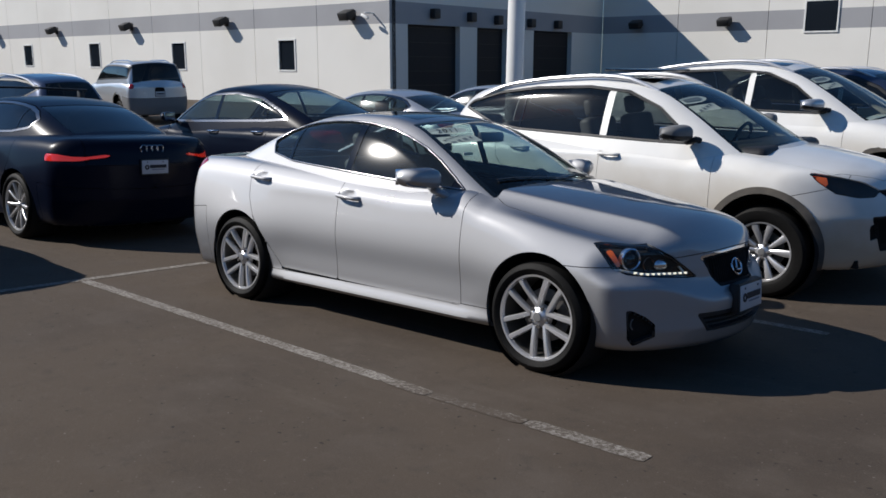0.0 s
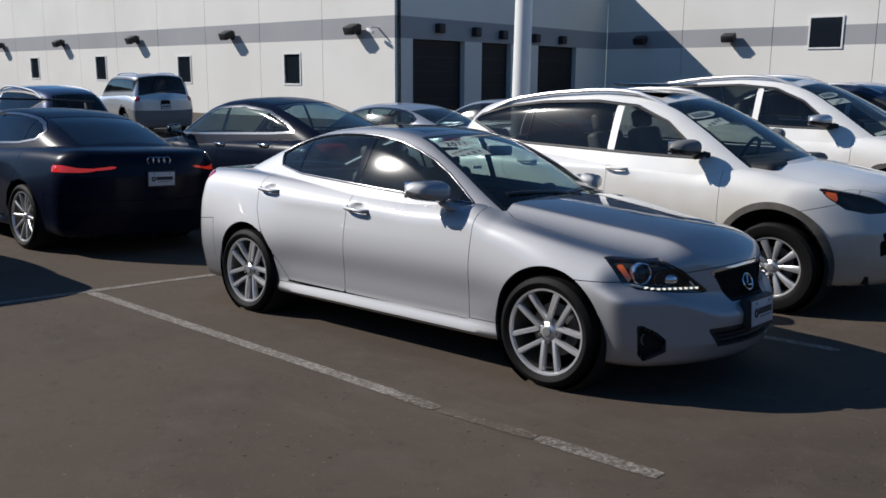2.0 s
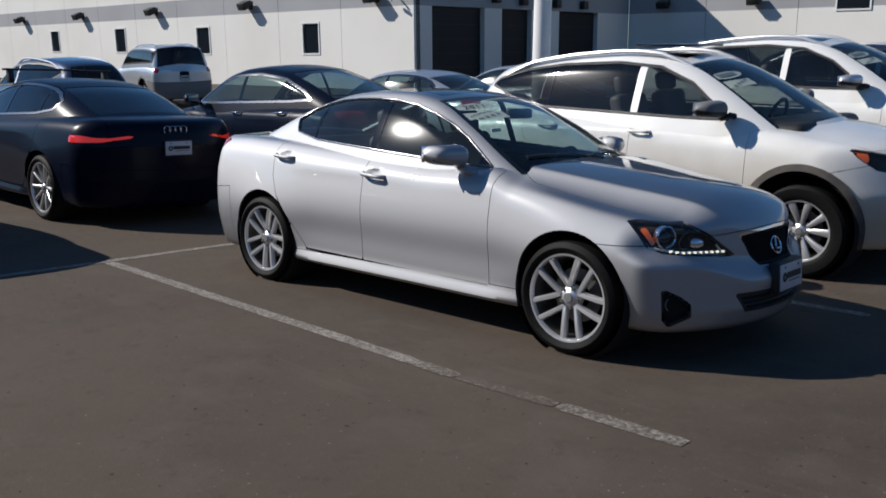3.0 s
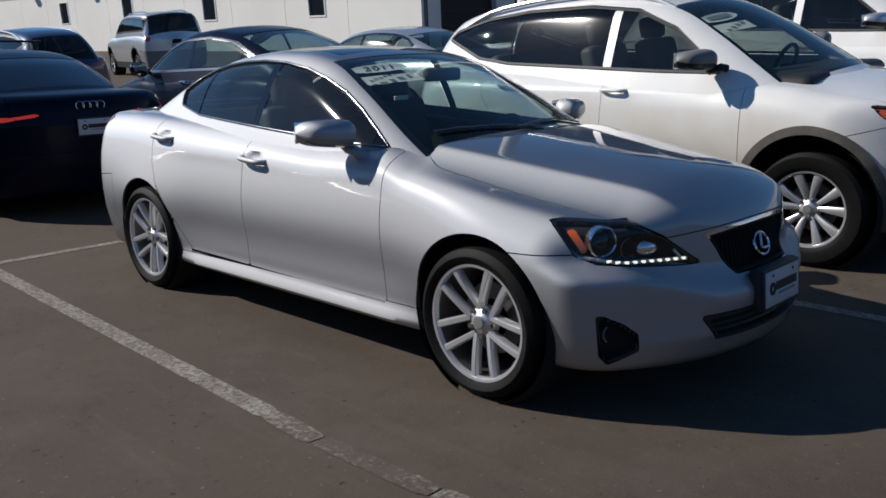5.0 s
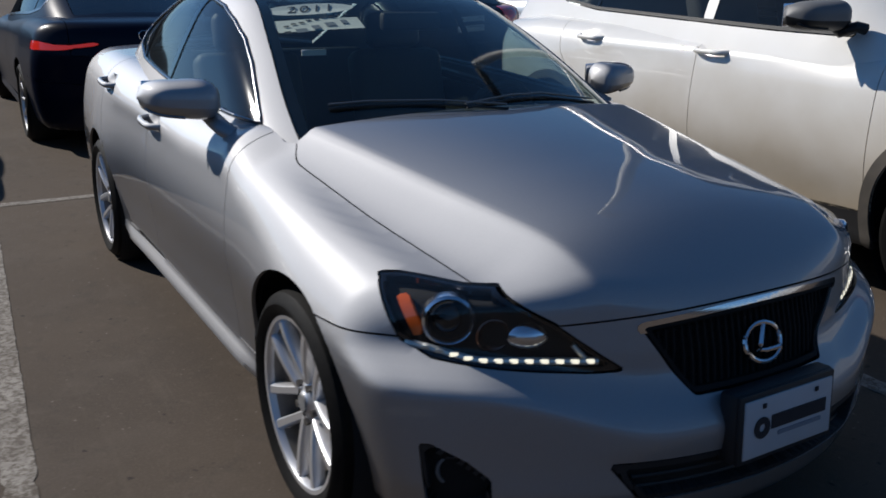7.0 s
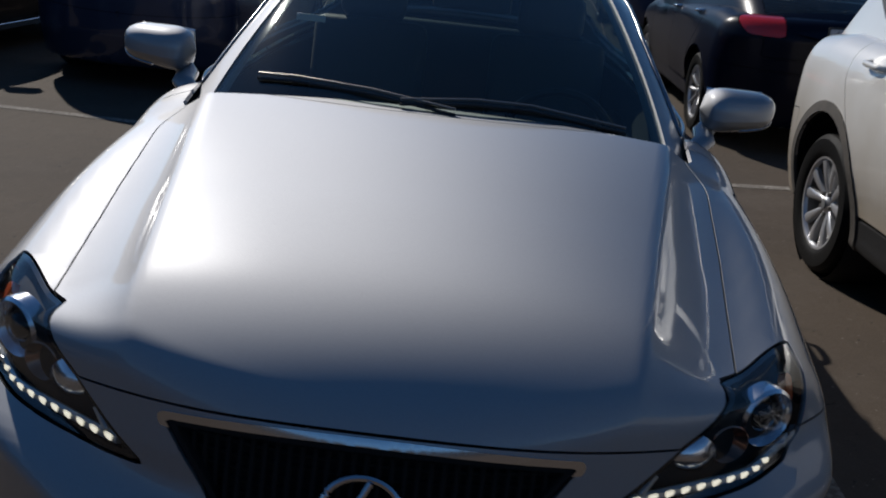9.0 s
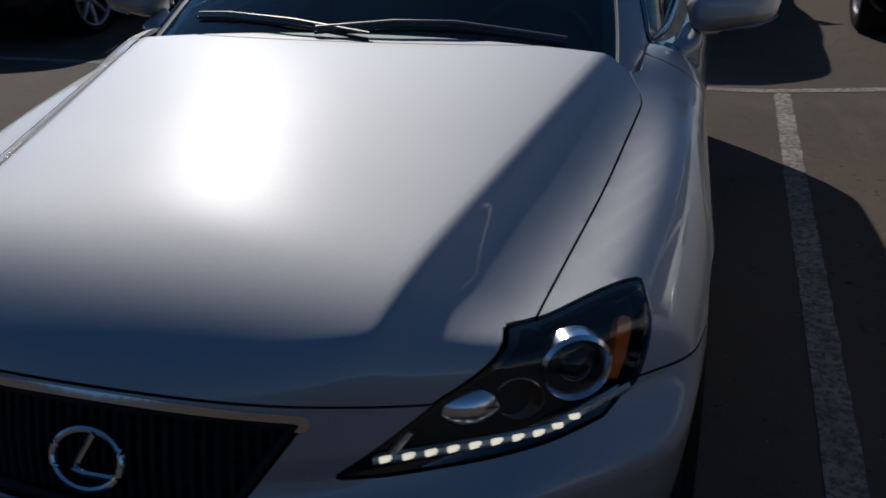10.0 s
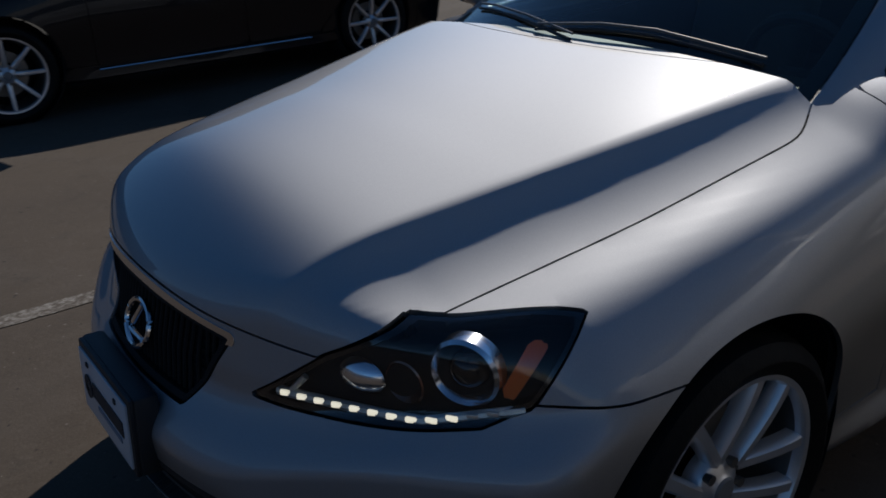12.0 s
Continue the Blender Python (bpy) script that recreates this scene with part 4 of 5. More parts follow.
def ground_mesh():
    xs_ = [-400, -150, -80, -60, -50, -38, -30, -24, -20, -16, -13, -10, -8, -6, -5, -4, -3.2, -2, 0, 2, 4, 6, 10, 20, 50, 150, 400]
    ys_ = [-400, -150, -60, -30, -15, -8, -4, 0, 1.3, 1.9, 2.4, 3.5, 5, 7, 9, 12, 16, 20, 24, 30, 36, 45, 59, 150, 400]
    V = [(x, y, ground_z(x, y)) for x in xs_ for y in ys_]
    n = len(ys_)
    F = [(i * n + j, (i + 1) * n + j, (i + 1) * n + j + 1, i * n + j + 1) for i in range(len(xs_) - 1) for j in range(n - 1)]
    ob = link("ground", mesh_of("ground", V, F), ASPHALT)
    return tagged(ob, "worn brown-grey asphalt of a sunlit car park", "ground", kind="structure")


ground_mesh()


def line(x0, y0, x1, y1, w=.10, paint=LINE):
    n = max(2, int(math.hypot(x1 - x0, y1 - y0) / .04))
    d = Vector((x1 - x0, y1 - y0, 0)).normalized()
    nrm = Vector((-d.y, d.x, 0))
    V = []
    for i in range(n + 1):
        p = Vector((x0, y0, 0)).lerp(Vector((x1, y1, 0)), i / n)
        end = .012 if i in (0, n) else 0
        for s in (-1, 1):
            q = p + nrm * s * (w / 2 - end + random.uniform(-.004, .002))
            V.append((q.x, q.y, ground_z(q.x, q.y) + .003))
    F = [(2 * i, 2 * i + 2, 2 * i + 3, 2 * i + 1) for i in range(n)]
    ob = link("parking_line", mesh_of("parking_line", V, F), paint)
    return tagged(ob, "worn white parking line painted on asphalt", "road marking", "parking lines", "structure")


line(-2.80, -1.39, .86, -1.542)
line(.86, -1.542, 1.19, -1.562, .098, HALF)
line(1.80, -1.548, 2.43, -1.553, .10, HALF)
line(1.20, -1.562, 1.79, -1.548, .09, FADED)
line(-2.80, 1.40, 2.3, 1.24)
line(-2.86, -7.0, -2.86, 4.6)


# ---------------------------------------------------------------- the building
def building():
    """Cream panel walls round a dark loading recess; the corner is the origin."""
    root = tagged(new("service_building"), "long cream concrete-panel building with a grey band", "building")
    root.matrix_basis = Matrix.Translation((-21.15, 20.9, 1.2)) @ pose(0, 0, 0, 2.9, 1.3)
    top = 7.6

    def slab(nm, x0, x1, y0, y1, z0, z1, mat, label="", parent=root):
        return part(nm, box_bm(x1 - x0, y1 - y0, z1 - z0, ((x0 + x1) / 2, (y0 + y1) / 2, (z0 + z1) / 2)), mat, parent, label, smooth=False)

    def run(along, fixed, a, b, joints, wins, face):
        """One wall of panels between joints, with window openings (u0, u1, z0, z1)."""
        def at(nm, u0, u1, d0, d1, z0, z1, mat, label=""):
            if along == "x":
                return slab(nm, u0, u1, fixed + d0, fixed + d1, z0, z1, mat, label)
            return slab(nm, fixed - d1, fixed - d0, u0, u1, z0, z1, mat, label)
        cuts = [a] + [j for j in joints if a < j < b] + [b]
        lo, hi = BAND
        at("wall_core", a, b, .14, .34, -4, top, NEARBLACK)
        for u0, u1 in zip(cuts, cuts[1:]):
            w = [q for q in wins if u0 <= q[0] and q[1] <= u1]
            z0 = -4
            pieces = []
            if w:
                q = w[0]
                pieces += [(u0, u1, -4, q[2]), (u0, q[0], q[2], q[3]), (q[1], u1, q[2], q[3]), (u0, u1, q[3], lo if q[3] < lo else q[3])]
                if q[3] > lo:
                    pieces = [(u0, u1, -4, lo), ]
            else:
                pieces = [(u0, u1, -4, lo)]
            for p in pieces:
                if p[1] - p[0] > .01 and p[3] - p[2] > .01:
                    g0, g1 = (.012 if p[0] == u0 else 0), (.012 if p[1] == u1 else 0)
                    at("wall_panel", p[0] + g0, p[1] - g1, 0, .16, p[2], p[3], WALLM)
            at("band_panel", u0 + .012, u1 - .012, .0, .16, lo, hi, BANDM)
            at("wall_panel", u0 + .012, u1 - .012, 0, .16, hi, top, WALLM)
        for q in wins:
            if q[3] > lo:
                at("window_pane", q[0], q[1], -.03, -.01, q[2], q[3], DARKPANE)
                d = -.05
            else:
                at("window_pane", q[0], q[1], .05, .07, q[2], q[3], DARKPANE)
                d = -.03
            t = .07
            for r in ((q[0] - t, q[1] + t, q[3], q[3] + t), (q[0] - t, q[1] + t, q[2] - t, q[2]), (q[0] - t, q[0], q[2], q[3]), (q[1], q[1] + t, q[2], q[3])):
                at("window_frame", r[0], r[1], d, .06, r[2], r[3], WHITEP)

    BAND = (3.72, 4.60)
    run("x", 0, -75, 0, [-4.45 * k for k in range(16, 0, -1)], [(-33.45, -32.35, 2.0, 3.25), (-24.75, -23.6, 1.95, 3.25), (-15.95, -14.8, 1.85, 3.15), (-7.1, -6.0, 1.85, 3.15)], 1)
    run("x", 16.4, 0, 70, [4.4 + 4.6 * k for k in range(14)], [(10.75, 12.15, 3.62, 4.95)], 1)
    # the shaded face with its three loading doors
    doors = [(1.05, 4.4), (5.6, 7.8), (10.0, 13.4)]
    edges = [0] + [v for d in doors for v in d] + [16.4]
    for u0, u1 in zip(edges[::2], edges[1::2]):
        slab("pilaster", -.34, 0, u0 + (.16 if u0 == 0 else 0), u1, -4, BAND[0], WALLM)
    slab("lintel", -.34, 0, .16, 16.4, BAND[0], BAND[1], BANDM)
    slab("upper_wall", -.34, 0, .16, 16.4, BAND[1], top, WALLM)
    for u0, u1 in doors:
        # solid slab: the dark inside of the doorway is put into its colour
        slab("doorway_shade", -.40, -.26, u0, u1, -4, BAND[0], NEARBLACK, "near-black slab painted as the shaded inside of a loading doorway")
        for k in range(5):
            slab("door_rail", -.26, -.23, u0, u1, 3.6 - .6 * k, 3.63 - .6 * k, PLASTIC)
    slab("roof_slab", -75, 0, .34, 30, top - .3, top - .1, NEARBLACK)
    slab("coping", -75, .06, -.06, .4, top, top + .12, BANDM)
    # wall lamps: dark boxes on short arms
    def wall_lamp(x, y, z, yaw):
        m = Matrix.Translation((x, y, z)) @ pose(0, 0, 0, 0, 0, yaw)
        b = part("wall_lamp", box_bm(.62, .50, .34, (0, -.36, 0), .05, 2, rot=pose(0, 0, 0, 22)), PLASTIC, root, "dark bronze wall lamp", m=m)
        part("lamp_arm", box_bm(.14, .22, .14, (0, -.08, .0), .02), PLASTIC, b)
        part("lamp_plate", box_bm(.30, .04, .42, (0, -.02, 0), .01), PLASTIC, b)
        part("lamp_lens", box_bm(.46, .30, .02, (0, -.42, -.20), .005, rot=pose(0, 0, 0, 22)), GREYPL, b)
    for x in (-37.5, -28.7, -19.9, -11.05, -2.15):
        wall_lamp(x, 0, 4.1, 0)
    for x in (2.2, 7.0):
        wall_lamp(x, 16.4, 4.15, 0)
    for y, z in ((2.6, 4.2), (5.05, 4.15), (7.0, 4.1), (9.6, 4.05), (11.9, 4.05)):
        part("vent_hood", box_bm(.30, .38, .40, (.15, y, z), .04), PLASTIC, root)
    cam_ = part("security_camera", box_bm(.40, .12, .12, (-1.0, -.42, 4.0), .03, rot=pose(0, 0, 0, 0, 24, 0)), WHITEP, root, "white security camera on a bracket")
    part("camera_bracket", box_bm(.06, .5, .06, (-.95, -.22, 4.14), .015), WHITEP, cam_)
    return root


DARKPANE = material("dark_window", (0.012, 0.016, 0.022), 0.05, 0, 0.3)
WHITEP = material("white_painted_metal", (0.78, 0.78, 0.76), 0.4, grain=(2, (0.70, 0.70, 0.67)))
building()


def light_pole(x, y):
    root = tagged(new("light_pole"), "white painted steel light pole behind the parked cars", "light pole")
    root.matrix_basis = Matrix.Translation((x, y, ground_z(x, y)))
    V, F = lathe([(.0, 0), (.30, 0), (.30, .75), (.26, .80), (.0, .80)], 28, "z")
    link("concrete_base", mesh_of("concrete_base", V, F), WALLM, root)
    V, F = lathe([(.20, .80), (.20, .83), (.135, .83), (.13, 1.0), (.115, 7.5), (.0, 7.5)], 28, "z")
    link("shaft", mesh_of("shaft", V, F), WHITEP, root)
    part("lamp_head", box_bm(.6, .35, .16, (.45, 0, 7.45), .04), PLASTIC, root)
    return root


light_pole(-3.68, 5.7)

def screen_sheet(on_screen, root, nm, mat, cx, cy, w, h, shape, label, parent=None, up=-.0125, ang=0.0):
    """A thin sheet behind a windscreen, bent to it."""
    n = 32
    Vv = []
    for i in range(n):
        t = 2 * math.pi * i / n
        ct, st = math.cos(t), math.sin(t)
        k = 1 if shape == "oval" else 1 / max(abs(ct), abs(st))
        u, v = ct * k * w / 2, st * k * h / 2
        u, v = u * math.cos(ang) - v * math.sin(ang), u * math.sin(ang) + v * math.cos(ang)
        xx, yy = cx - v * .88, cy + u
        Vv.append(on_screen(xx - .34 * (yy * yy - cy * cy), yy, up))
    return link(nm, mesh_of(nm, Vv, [tuple(range(n))], smooth=False), mat, parent or root, label)


# ---------------------------------------------------------------- the silver sedan
HERO, HB, HC, HP = car("sedan", SEDAN, SILVER, "pairs", "silver four-door sedan with lit lamp strips, parked in a marked bay")


def dress_hero(root):
    P = SEDAN
    body, cabin, cside, ctop, xs = fields(P)
    V, T, D = HB
    Y = V[:, 1]
    A, a = np.abs(Y), np.abs(Y) - V[:, 0]
    Z = V[:, 2]
    for s in (-1, 1):
        half = -s * Y
        lamp = panel("head_lamp", V, T, np.maximum.reduce([D["head"] + .003, half]), CLEAR, root, depth=0, push=-.002, label="clear head lamp lens over a dark housing")
        lamp.visible_shadow = False
        panel("lamp_bezel", V, T, [half, D["head"] + .002, -D["head"] - .011], GLOSSB, lamp, depth=.045, push=-.005)
        panel("lamp_housing", V, T, np.maximum.reduce([D["head"] + .001, half]), LENSD, lamp, depth=0, push=-.048)
        amber = poly_sdf([(-.960, .733), (-1.000, .735), (-1.066, .652), (-1.038, .647)], .003)(a, Z)
        panel("side_marker", V, T, np.maximum.reduce([amber, half, 1.3 - V[:, 0]]), AMBER, lamp, depth=.015, push=-.014, label="amber side marker")
        for aa, zz, r, kind in ((-1.155, .682, .054, 0), (-1.295, .654, .036, 1), (-1.420, .647, .045, 2)):
            p = corner_point(body, aa, zz, s) + Vector((-.022, -s * .012, 0))
            m = Matrix.Translation(p) @ pose(0, 0, 0, 0, 0, s * (28 if kind == 0 else 18)) @ pose(0, 0, 0, 0, 0, -90)
            if kind == 0:
                Vr, Fr = lathe([(r - .014, -.02), (r - .008, .004), (r, .014), (r + .006, .008), (r + .007, -.02)], 40)
                ring = link("projector_ring", mesh_of("projector_ring", Vr, Fr), REFLECT, lamp, m=m)
                Vr, Fr = lathe([(.0, .016), (.016, .013), (.028, .004), (.035, -.012)], 32)
                link("projector_lens", mesh_of("projector_lens", Vr, Fr), GLOSSB, ring)
            elif kind == 1:
                Vr, Fr = lathe([(.0, -.022), (.014, -.02), (.026, -.008), (r, .006), (r + .003, .004)], 32)
                link("turn_bowl", mesh_of("turn_bowl", Vr, Fr), BROWNREF, lamp, m=m)
            else:
                Vr, Fr = lathe([(.0, .010), (.014, .009), (.026, .004), (r, -.006), (r + .003, -.012)], 32)
                Vr = [(x * 1.15, y, z * .8) for x, y, z in Vr]
                link("main_beam_bowl", mesh_of("main_beam_bowl", Vr, Fr), REFLECT, lamp, m=m)
        # the lamp strip along the lower edge
        pts = []
        for t in np.linspace(0, 1, 30):
            aa = -1.615 + .60 * t
            zz = .602 + .004 * t + .022 * max(0, t - .62) / .38
            pts.append(corner_point(body, aa, zz, s) + Vector((-.009, -s * .006, 0)))
        Vt, Ft = tube(pts, .0085, 8, flat=1.1)
        link("lamp_strip", mesh_of("lamp_strip", Vt, Ft), GREYREF, lamp)
        for i in range(12):
            aa = -1.59 + .046 * i
            t = (aa + 1.615) / .60
            zz = .603 + .004 * t + .022 * max(0, t - .62) / .38
            p = corner_point(body, aa, zz, s) + Vector((-.004, -s * .003, .001))
            part("led", box_bm(.008, .021, .0105, (0, 0, 0), .003), LED if i < 10 else GREYREF, lamp, m=Matrix.Translation(p) @ pose(0, 0, 0, 0, 0, s * 40))
        p0, p1 = corner_point(body, -1.575, .61, s), corner_point(body, -1.535, .640, s)
        Vt, Ft = tube([p0 + Vector((-.008, -s * .006, 0)), p1 + Vector((-.01, -s * .008, 0))], .006, 8)
        link("strip_tip", mesh_of("strip_tip", Vt, Ft), GREYREF, lamp)
        # fog lamp in its dark recess
        fg = panel("fog_recess", V, T, np.maximum.reduce([D["fog"] + .001, half]), PLASTIC, root, depth=0, push=-.045)
        panel("fog_recess_wall", V, T, np.maximum.reduce([D["fog"] + .001, -D["fog"] - .014, half]), PLASTIC, fg, depth=.045, push=-.001)
        p = corner_point(body, -1.20, .345, s) + Vector((-.035, -s * .022, 0))
        m = Matrix.Translation(p) @ pose(0, 0, 0, 0, 0, s * 25) @ pose(0, 0, 0, 0, 0, -90)
        Vr, Fr = lathe([(.0, .004), (.022, .002), (.028, -.004), (.034, .006), (.040, .004), (.042, -.02)], 28)
        link("fog_lamp", mesh_of("fog_lamp", Vr, Fr), GREYPL, fg, m=m)
        # doors
        for key, (hx, hz) in (("fdoor", (-.175, .868)), ("rdoor", (-1.125, .937))):
            if HP[key, s]:
                handle(HP[key, s], Vector((hx, side_point(body, hx + .12, hz, s).y, hz)), s, SILVER)
        mirror_pod(root, (.525, s * .915, 1.035), s, SILVER, (.17, .245, .145), base=(.10, -s * .135, -.105))
    # grille with upright ribs, surround and badge
    panel("grille_backing", V, T, D["grille"] - .003, UNDER, root, depth=0, push=-.05)
    panel("grille_surround", V, T, [D["grille"] - .009, -D["grille"] - .004, .664 - Z], CHROME, root, depth=.03, push=.002, label="bright grille surround")
    panel("grille_wall", V, T, [D["grille"] + .004, -D["grille"] - .014], UNDER, root, depth=.045, push=-.002)
    for k in range(31):
        y = -.30 + .02 * k
        zt = .684 - .020 * (y / .327) ** 2
        zb = .522 if abs(y) < .215 else .522 + (abs(y) - .215) / .112 * .155
        if zt - zb < .02:
            continue
        p, q = front_point(body, y, zt - .01), front_point(body, y, zb + .006)
        Vt, Ft = tube([p + Vector((-.022, 0, 0)), (p + q) / 2 + Vector((-.016, 0, 0)), q + Vector((-.020, 0, 0))], .0045, 6)
        link("grille_rib", mesh_of("grille_rib", Vt, Ft), UNDER, root)
    for k in range(7):
        z = .545 + .022 * k
        w = .215 + (z - .522) / .155 * .112 - .012
        Vt, Ft = tube([front_point(body, y, z) + Vector((-.026, 0, 0)) for y in np.linspace(-w, w, 15)], .0035, 6)
        link("grille_bar", mesh_of("grille_bar", Vt, Ft), UNDER, root)
    c = front_point(body, 0, .600) + Vector((.006, 0, 0))
    lean = pose(0, 0, 0, 0, -22)
    ring = [Vector((0, .060 * math.cos(w), .046 * math.sin(w))) for w in np.linspace(0, 2 * math.pi, 40, endpoint=False)]
    Vt, Ft = tube(ring, .0065, 8, closed=True)
    badge = link("badge", mesh_of("badge", Vt, Ft), CHROME, root, "chrome oval badge with a bent stroke", m=Matrix.Translation(c) @ lean)
    Vt, Ft = tube([Vector((.002, .010, .040)), Vector((.004, -.012, -.004)), Vector((.004, -.020, -.016)), Vector((.004, .0, -.020)), Vector((.003, .048, -.020))], .0065, 8)
    link("badge_stroke", mesh_of("badge_stroke", Vt, Ft), CHROME, badge)
    # lower intake
    ik = panel("intake_backing", V, T, D["intake"] - .002, UNDER, root, depth=0, push=-.05)
    panel("intake_wall", V, T, np.maximum(D["intake"] + .002, -D["intake"] - .016), PLASTIC, root, depth=.05, push=-.001)
    for z in (.315, .34, .365):
        Vt, Ft = tube([front_point(body, y, z) + Vector((-.03, 0, 0)) for y in np.linspace(-.37, .37, 21)], .005, 6)
        link("intake_bar", mesh_of("intake_bar", Vt, Ft), PLASTIC, root)
    p = front_point(body, .16, .46)
    plate(root, (p.x + .030, 0, .445), 0, tilt=-4)
    part("plate_bracket", box_bm(.05, .342, .172, (p.x + .004, 0, .445), .012, rot=pose(0, 0, 0, 0, -4)), PLASTIC, root)
    # wipers on the screen
    def on_screen(x, y, up=.012):
        return Vector((x, y, solve_axis(lambda z: float(ctop(np.float64(x), np.float64(y), np.float64(z))), .7, 1.6) + up))
    for pts in (((.80, -.52), (.845, -.40), (.92, -.18), (.975, .05)), ((.955, -.10), (.925, .10), (.90, .25), (.855, .52))):
        P3 = [on_screen(x, y, .011) for x, y in pts]
        Vt, Ft = tube(P3, .0036, 8)
        w = link("wiper", mesh_of("wiper", Vt, Ft), STEEL, root, "wiper arm with black blade")
        P3 = [on_screen(x + .010, y, .003) for x, y in pts]
        Vt, Ft = tube(P3, .0042, 6)
        link("blade", mesh_of("blade", Vt, Ft), PLASTIC, w)
    interior(root, P)
    im = part("inner_mirror", box_bm(.04, .26, .07, (.30, .05, 1.27), .015), PLASTIC, root)
    # sale stickers inside the screen
    sheet = functools.partial(screen_sheet, on_screen, root)
    ov = sheet("year_sticker", STICKER, .235, -.345, .33, .105, "oval", "oval sticker reading 2011")
    pp = sheet("price_sheet", PAPER, .355, -.355, .30, .095, "rect", "white price sheet with printed bars", ang=-.05)
    for k in range(9):
        sheet("print_bar", INK, .323 - .004 * (k % 2), -.47 + .029 * k, .019, .010, "rect", "", pp, -.010)
    for k, w in enumerate((.05, .035, .045, .03)):
        sheet("print_bar", BLUEINK, .372, -.43 + .055 * k, w * .8, .030, "rect", "", pp, -.010)
    sheet("print_bar", INK, .362, -.478, .022, .018, "rect", "", pp, -.010)
    tx = bpy.data.curves.new("year", "FONT")
    tx.body, tx.size, tx.align_x, tx.align_y, tx.extrude, tx.shear, tx.space_character = "2011", .080, "CENTER", "CENTER", .0004, .2, 1.15
    to = new("year_digits", tx)
    to.data.materials.append(INK)
    to.parent = ov
    c0 = on_screen(.235, -.345, -.0132)
    ux = (on_screen(.252, -.265, 0) - on_screen(.212, -.425, 0)).normalized()
    uz = ux.cross((on_screen(.205, -.345, 0) - on_screen(.265, -.345, 0)).normalized()).normalized()
    uy = uz.cross(ux)
    to.matrix_basis = Matrix.Translation(c0) @ Matrix((ux, uy, uz)).transposed().to_4x4()
    part("inspection_label", box_bm(.004, .09, .02, on_screen(.50, -.44, -.02), 0), PAPER, root)


BROWNREF = material("amber_bowl", (0.30, 0.16, 0.12), 0.2, 0.9)
GREYREF = material("strip_reflector", (0.62, 0.61, 0.56), 0.3, 0.7)
# for the added walls out of view that block the low sky
BLOCKER = material("sky_blocker", (0.030, 0.030, 0.034), 0.6, grain=(1.5, (0.022, 0.022, 0.026)))
dress_hero(HERO)

# ---------------------------------------------------------------- the white crossover beside it
CROSS = dict(
    ledge=.016, ledgew=.028,
    S=200, K=200, xf=1.4, xr=-1.5, zs=0.7, hub=1.33, tyre=0.362, rim=0.235, wy=0.875, arch=0.405, clad=True, bpmat=PEARL, cowly=.74,
    W=[(-2.6, .66), (-2.3, .82), (-2.0, .90), (-1.33, .925), (-.6, .915), (.2, .912), (.9, .915), (1.33, .925), (1.75, .90), (2.05, .82), (2.4, .66)],
    zc=[(-2.5, 1.0), (-2.3, 1.10), (-1.6, 1.165), (-.9, 1.15), (0, 1.115), (.7, 1.07), (.95, 1.09), (1.2, 1.085), (1.5, 1.045), (1.8, .985), (2.0, .92), (2.12, .84), (2.3, .70)],
    Zt=[(1.65, .88), (1.28, 1.085), (.85, 1.33), (.45, 1.525), (.1, 1.615), (-.4, 1.655), (-1.0, 1.65), (-1.6, 1.60), (-1.95, 1.52), (-2.12, 1.33), (-2.3, 1.05), (-2.4, .9)],
    Yb=[(1.3, .77), (.8, .818), (.2, .838), (-.3, .826), (-1.2, .765), (-1.8, .705), (-2.2, .64)], belt=1.08, tumble=.40,
    front=(2.23, .55, .2), lean=(.62, .5), rear=(2.33, .30, .25), rlean=(.95, .35), bottom=.24, low=.70, crease=False, ws=(.30, 1.20), rw=(-1.93, -2.25),
    wsin=.10, trim=PLASTIC, dlo=[(.70, 1.130), (.34, 1.385), (.02, 1.510), (-.4, 1.552), (-1.0, 1.545), (-1.45, 1.505), (-1.80, 1.425), (-1.86, 1.38), (-1.45, 1.235), (-1.1, 1.195), (-.3, 1.165), (.3, 1.14)],
    bpil=(-.11, -.18), quarter=-1.10, doorx=(.90, -.145), rdoor=[(-1.32, 1.6), (-1.32, 1.2), (-1.25, .95), (-1.12, .80), (-.98, .66), (-.90, .36)], sill=.40,
    hoodline=[(.6, .74), (.95, .76), (1.2, .74), (1.6, .70), (1.8, .66), (2.0, .55), (2.3, .2)], hoodfront=[2.09, 2.03, 1.93, 1.80, 1.68],
    hl=[(-1.63, .80), (-1.45, .86), (-1.2, .90), (-1.0, .925), (-.86, .94), (-.93, .88), (-1.1, .80), (-1.35, .765), (-1.55, .765)],
    grille=[(-.42, .80), (.42, .80), (.36, .745), (-.36, .745)], intake=[(-.55, .62), (.55, .62), (.48, .38), (-.48, .38)], fog=[(-1.46, .56), (-1.60, .58), (-1.64, .49), (-1.48, .46)],
    taillamp=[(-2.6, .93), (-2.12, .97), (-1.93, 1.12), (-2.1, 1.16), (-2.6, 1.14)], tly=.45, brx=1.75, brz=.72,
    bump=.80, bx=1.62, panes=MIDGL, screen=WSCREEN, dents=[(-.05, 1.02), (-1.0, 1.045)], sunroof=(-.14, .27, .40), sail=.72, scale=(1, 1, 1.05), rockermat=PLASTIC, rbumpmat=None)


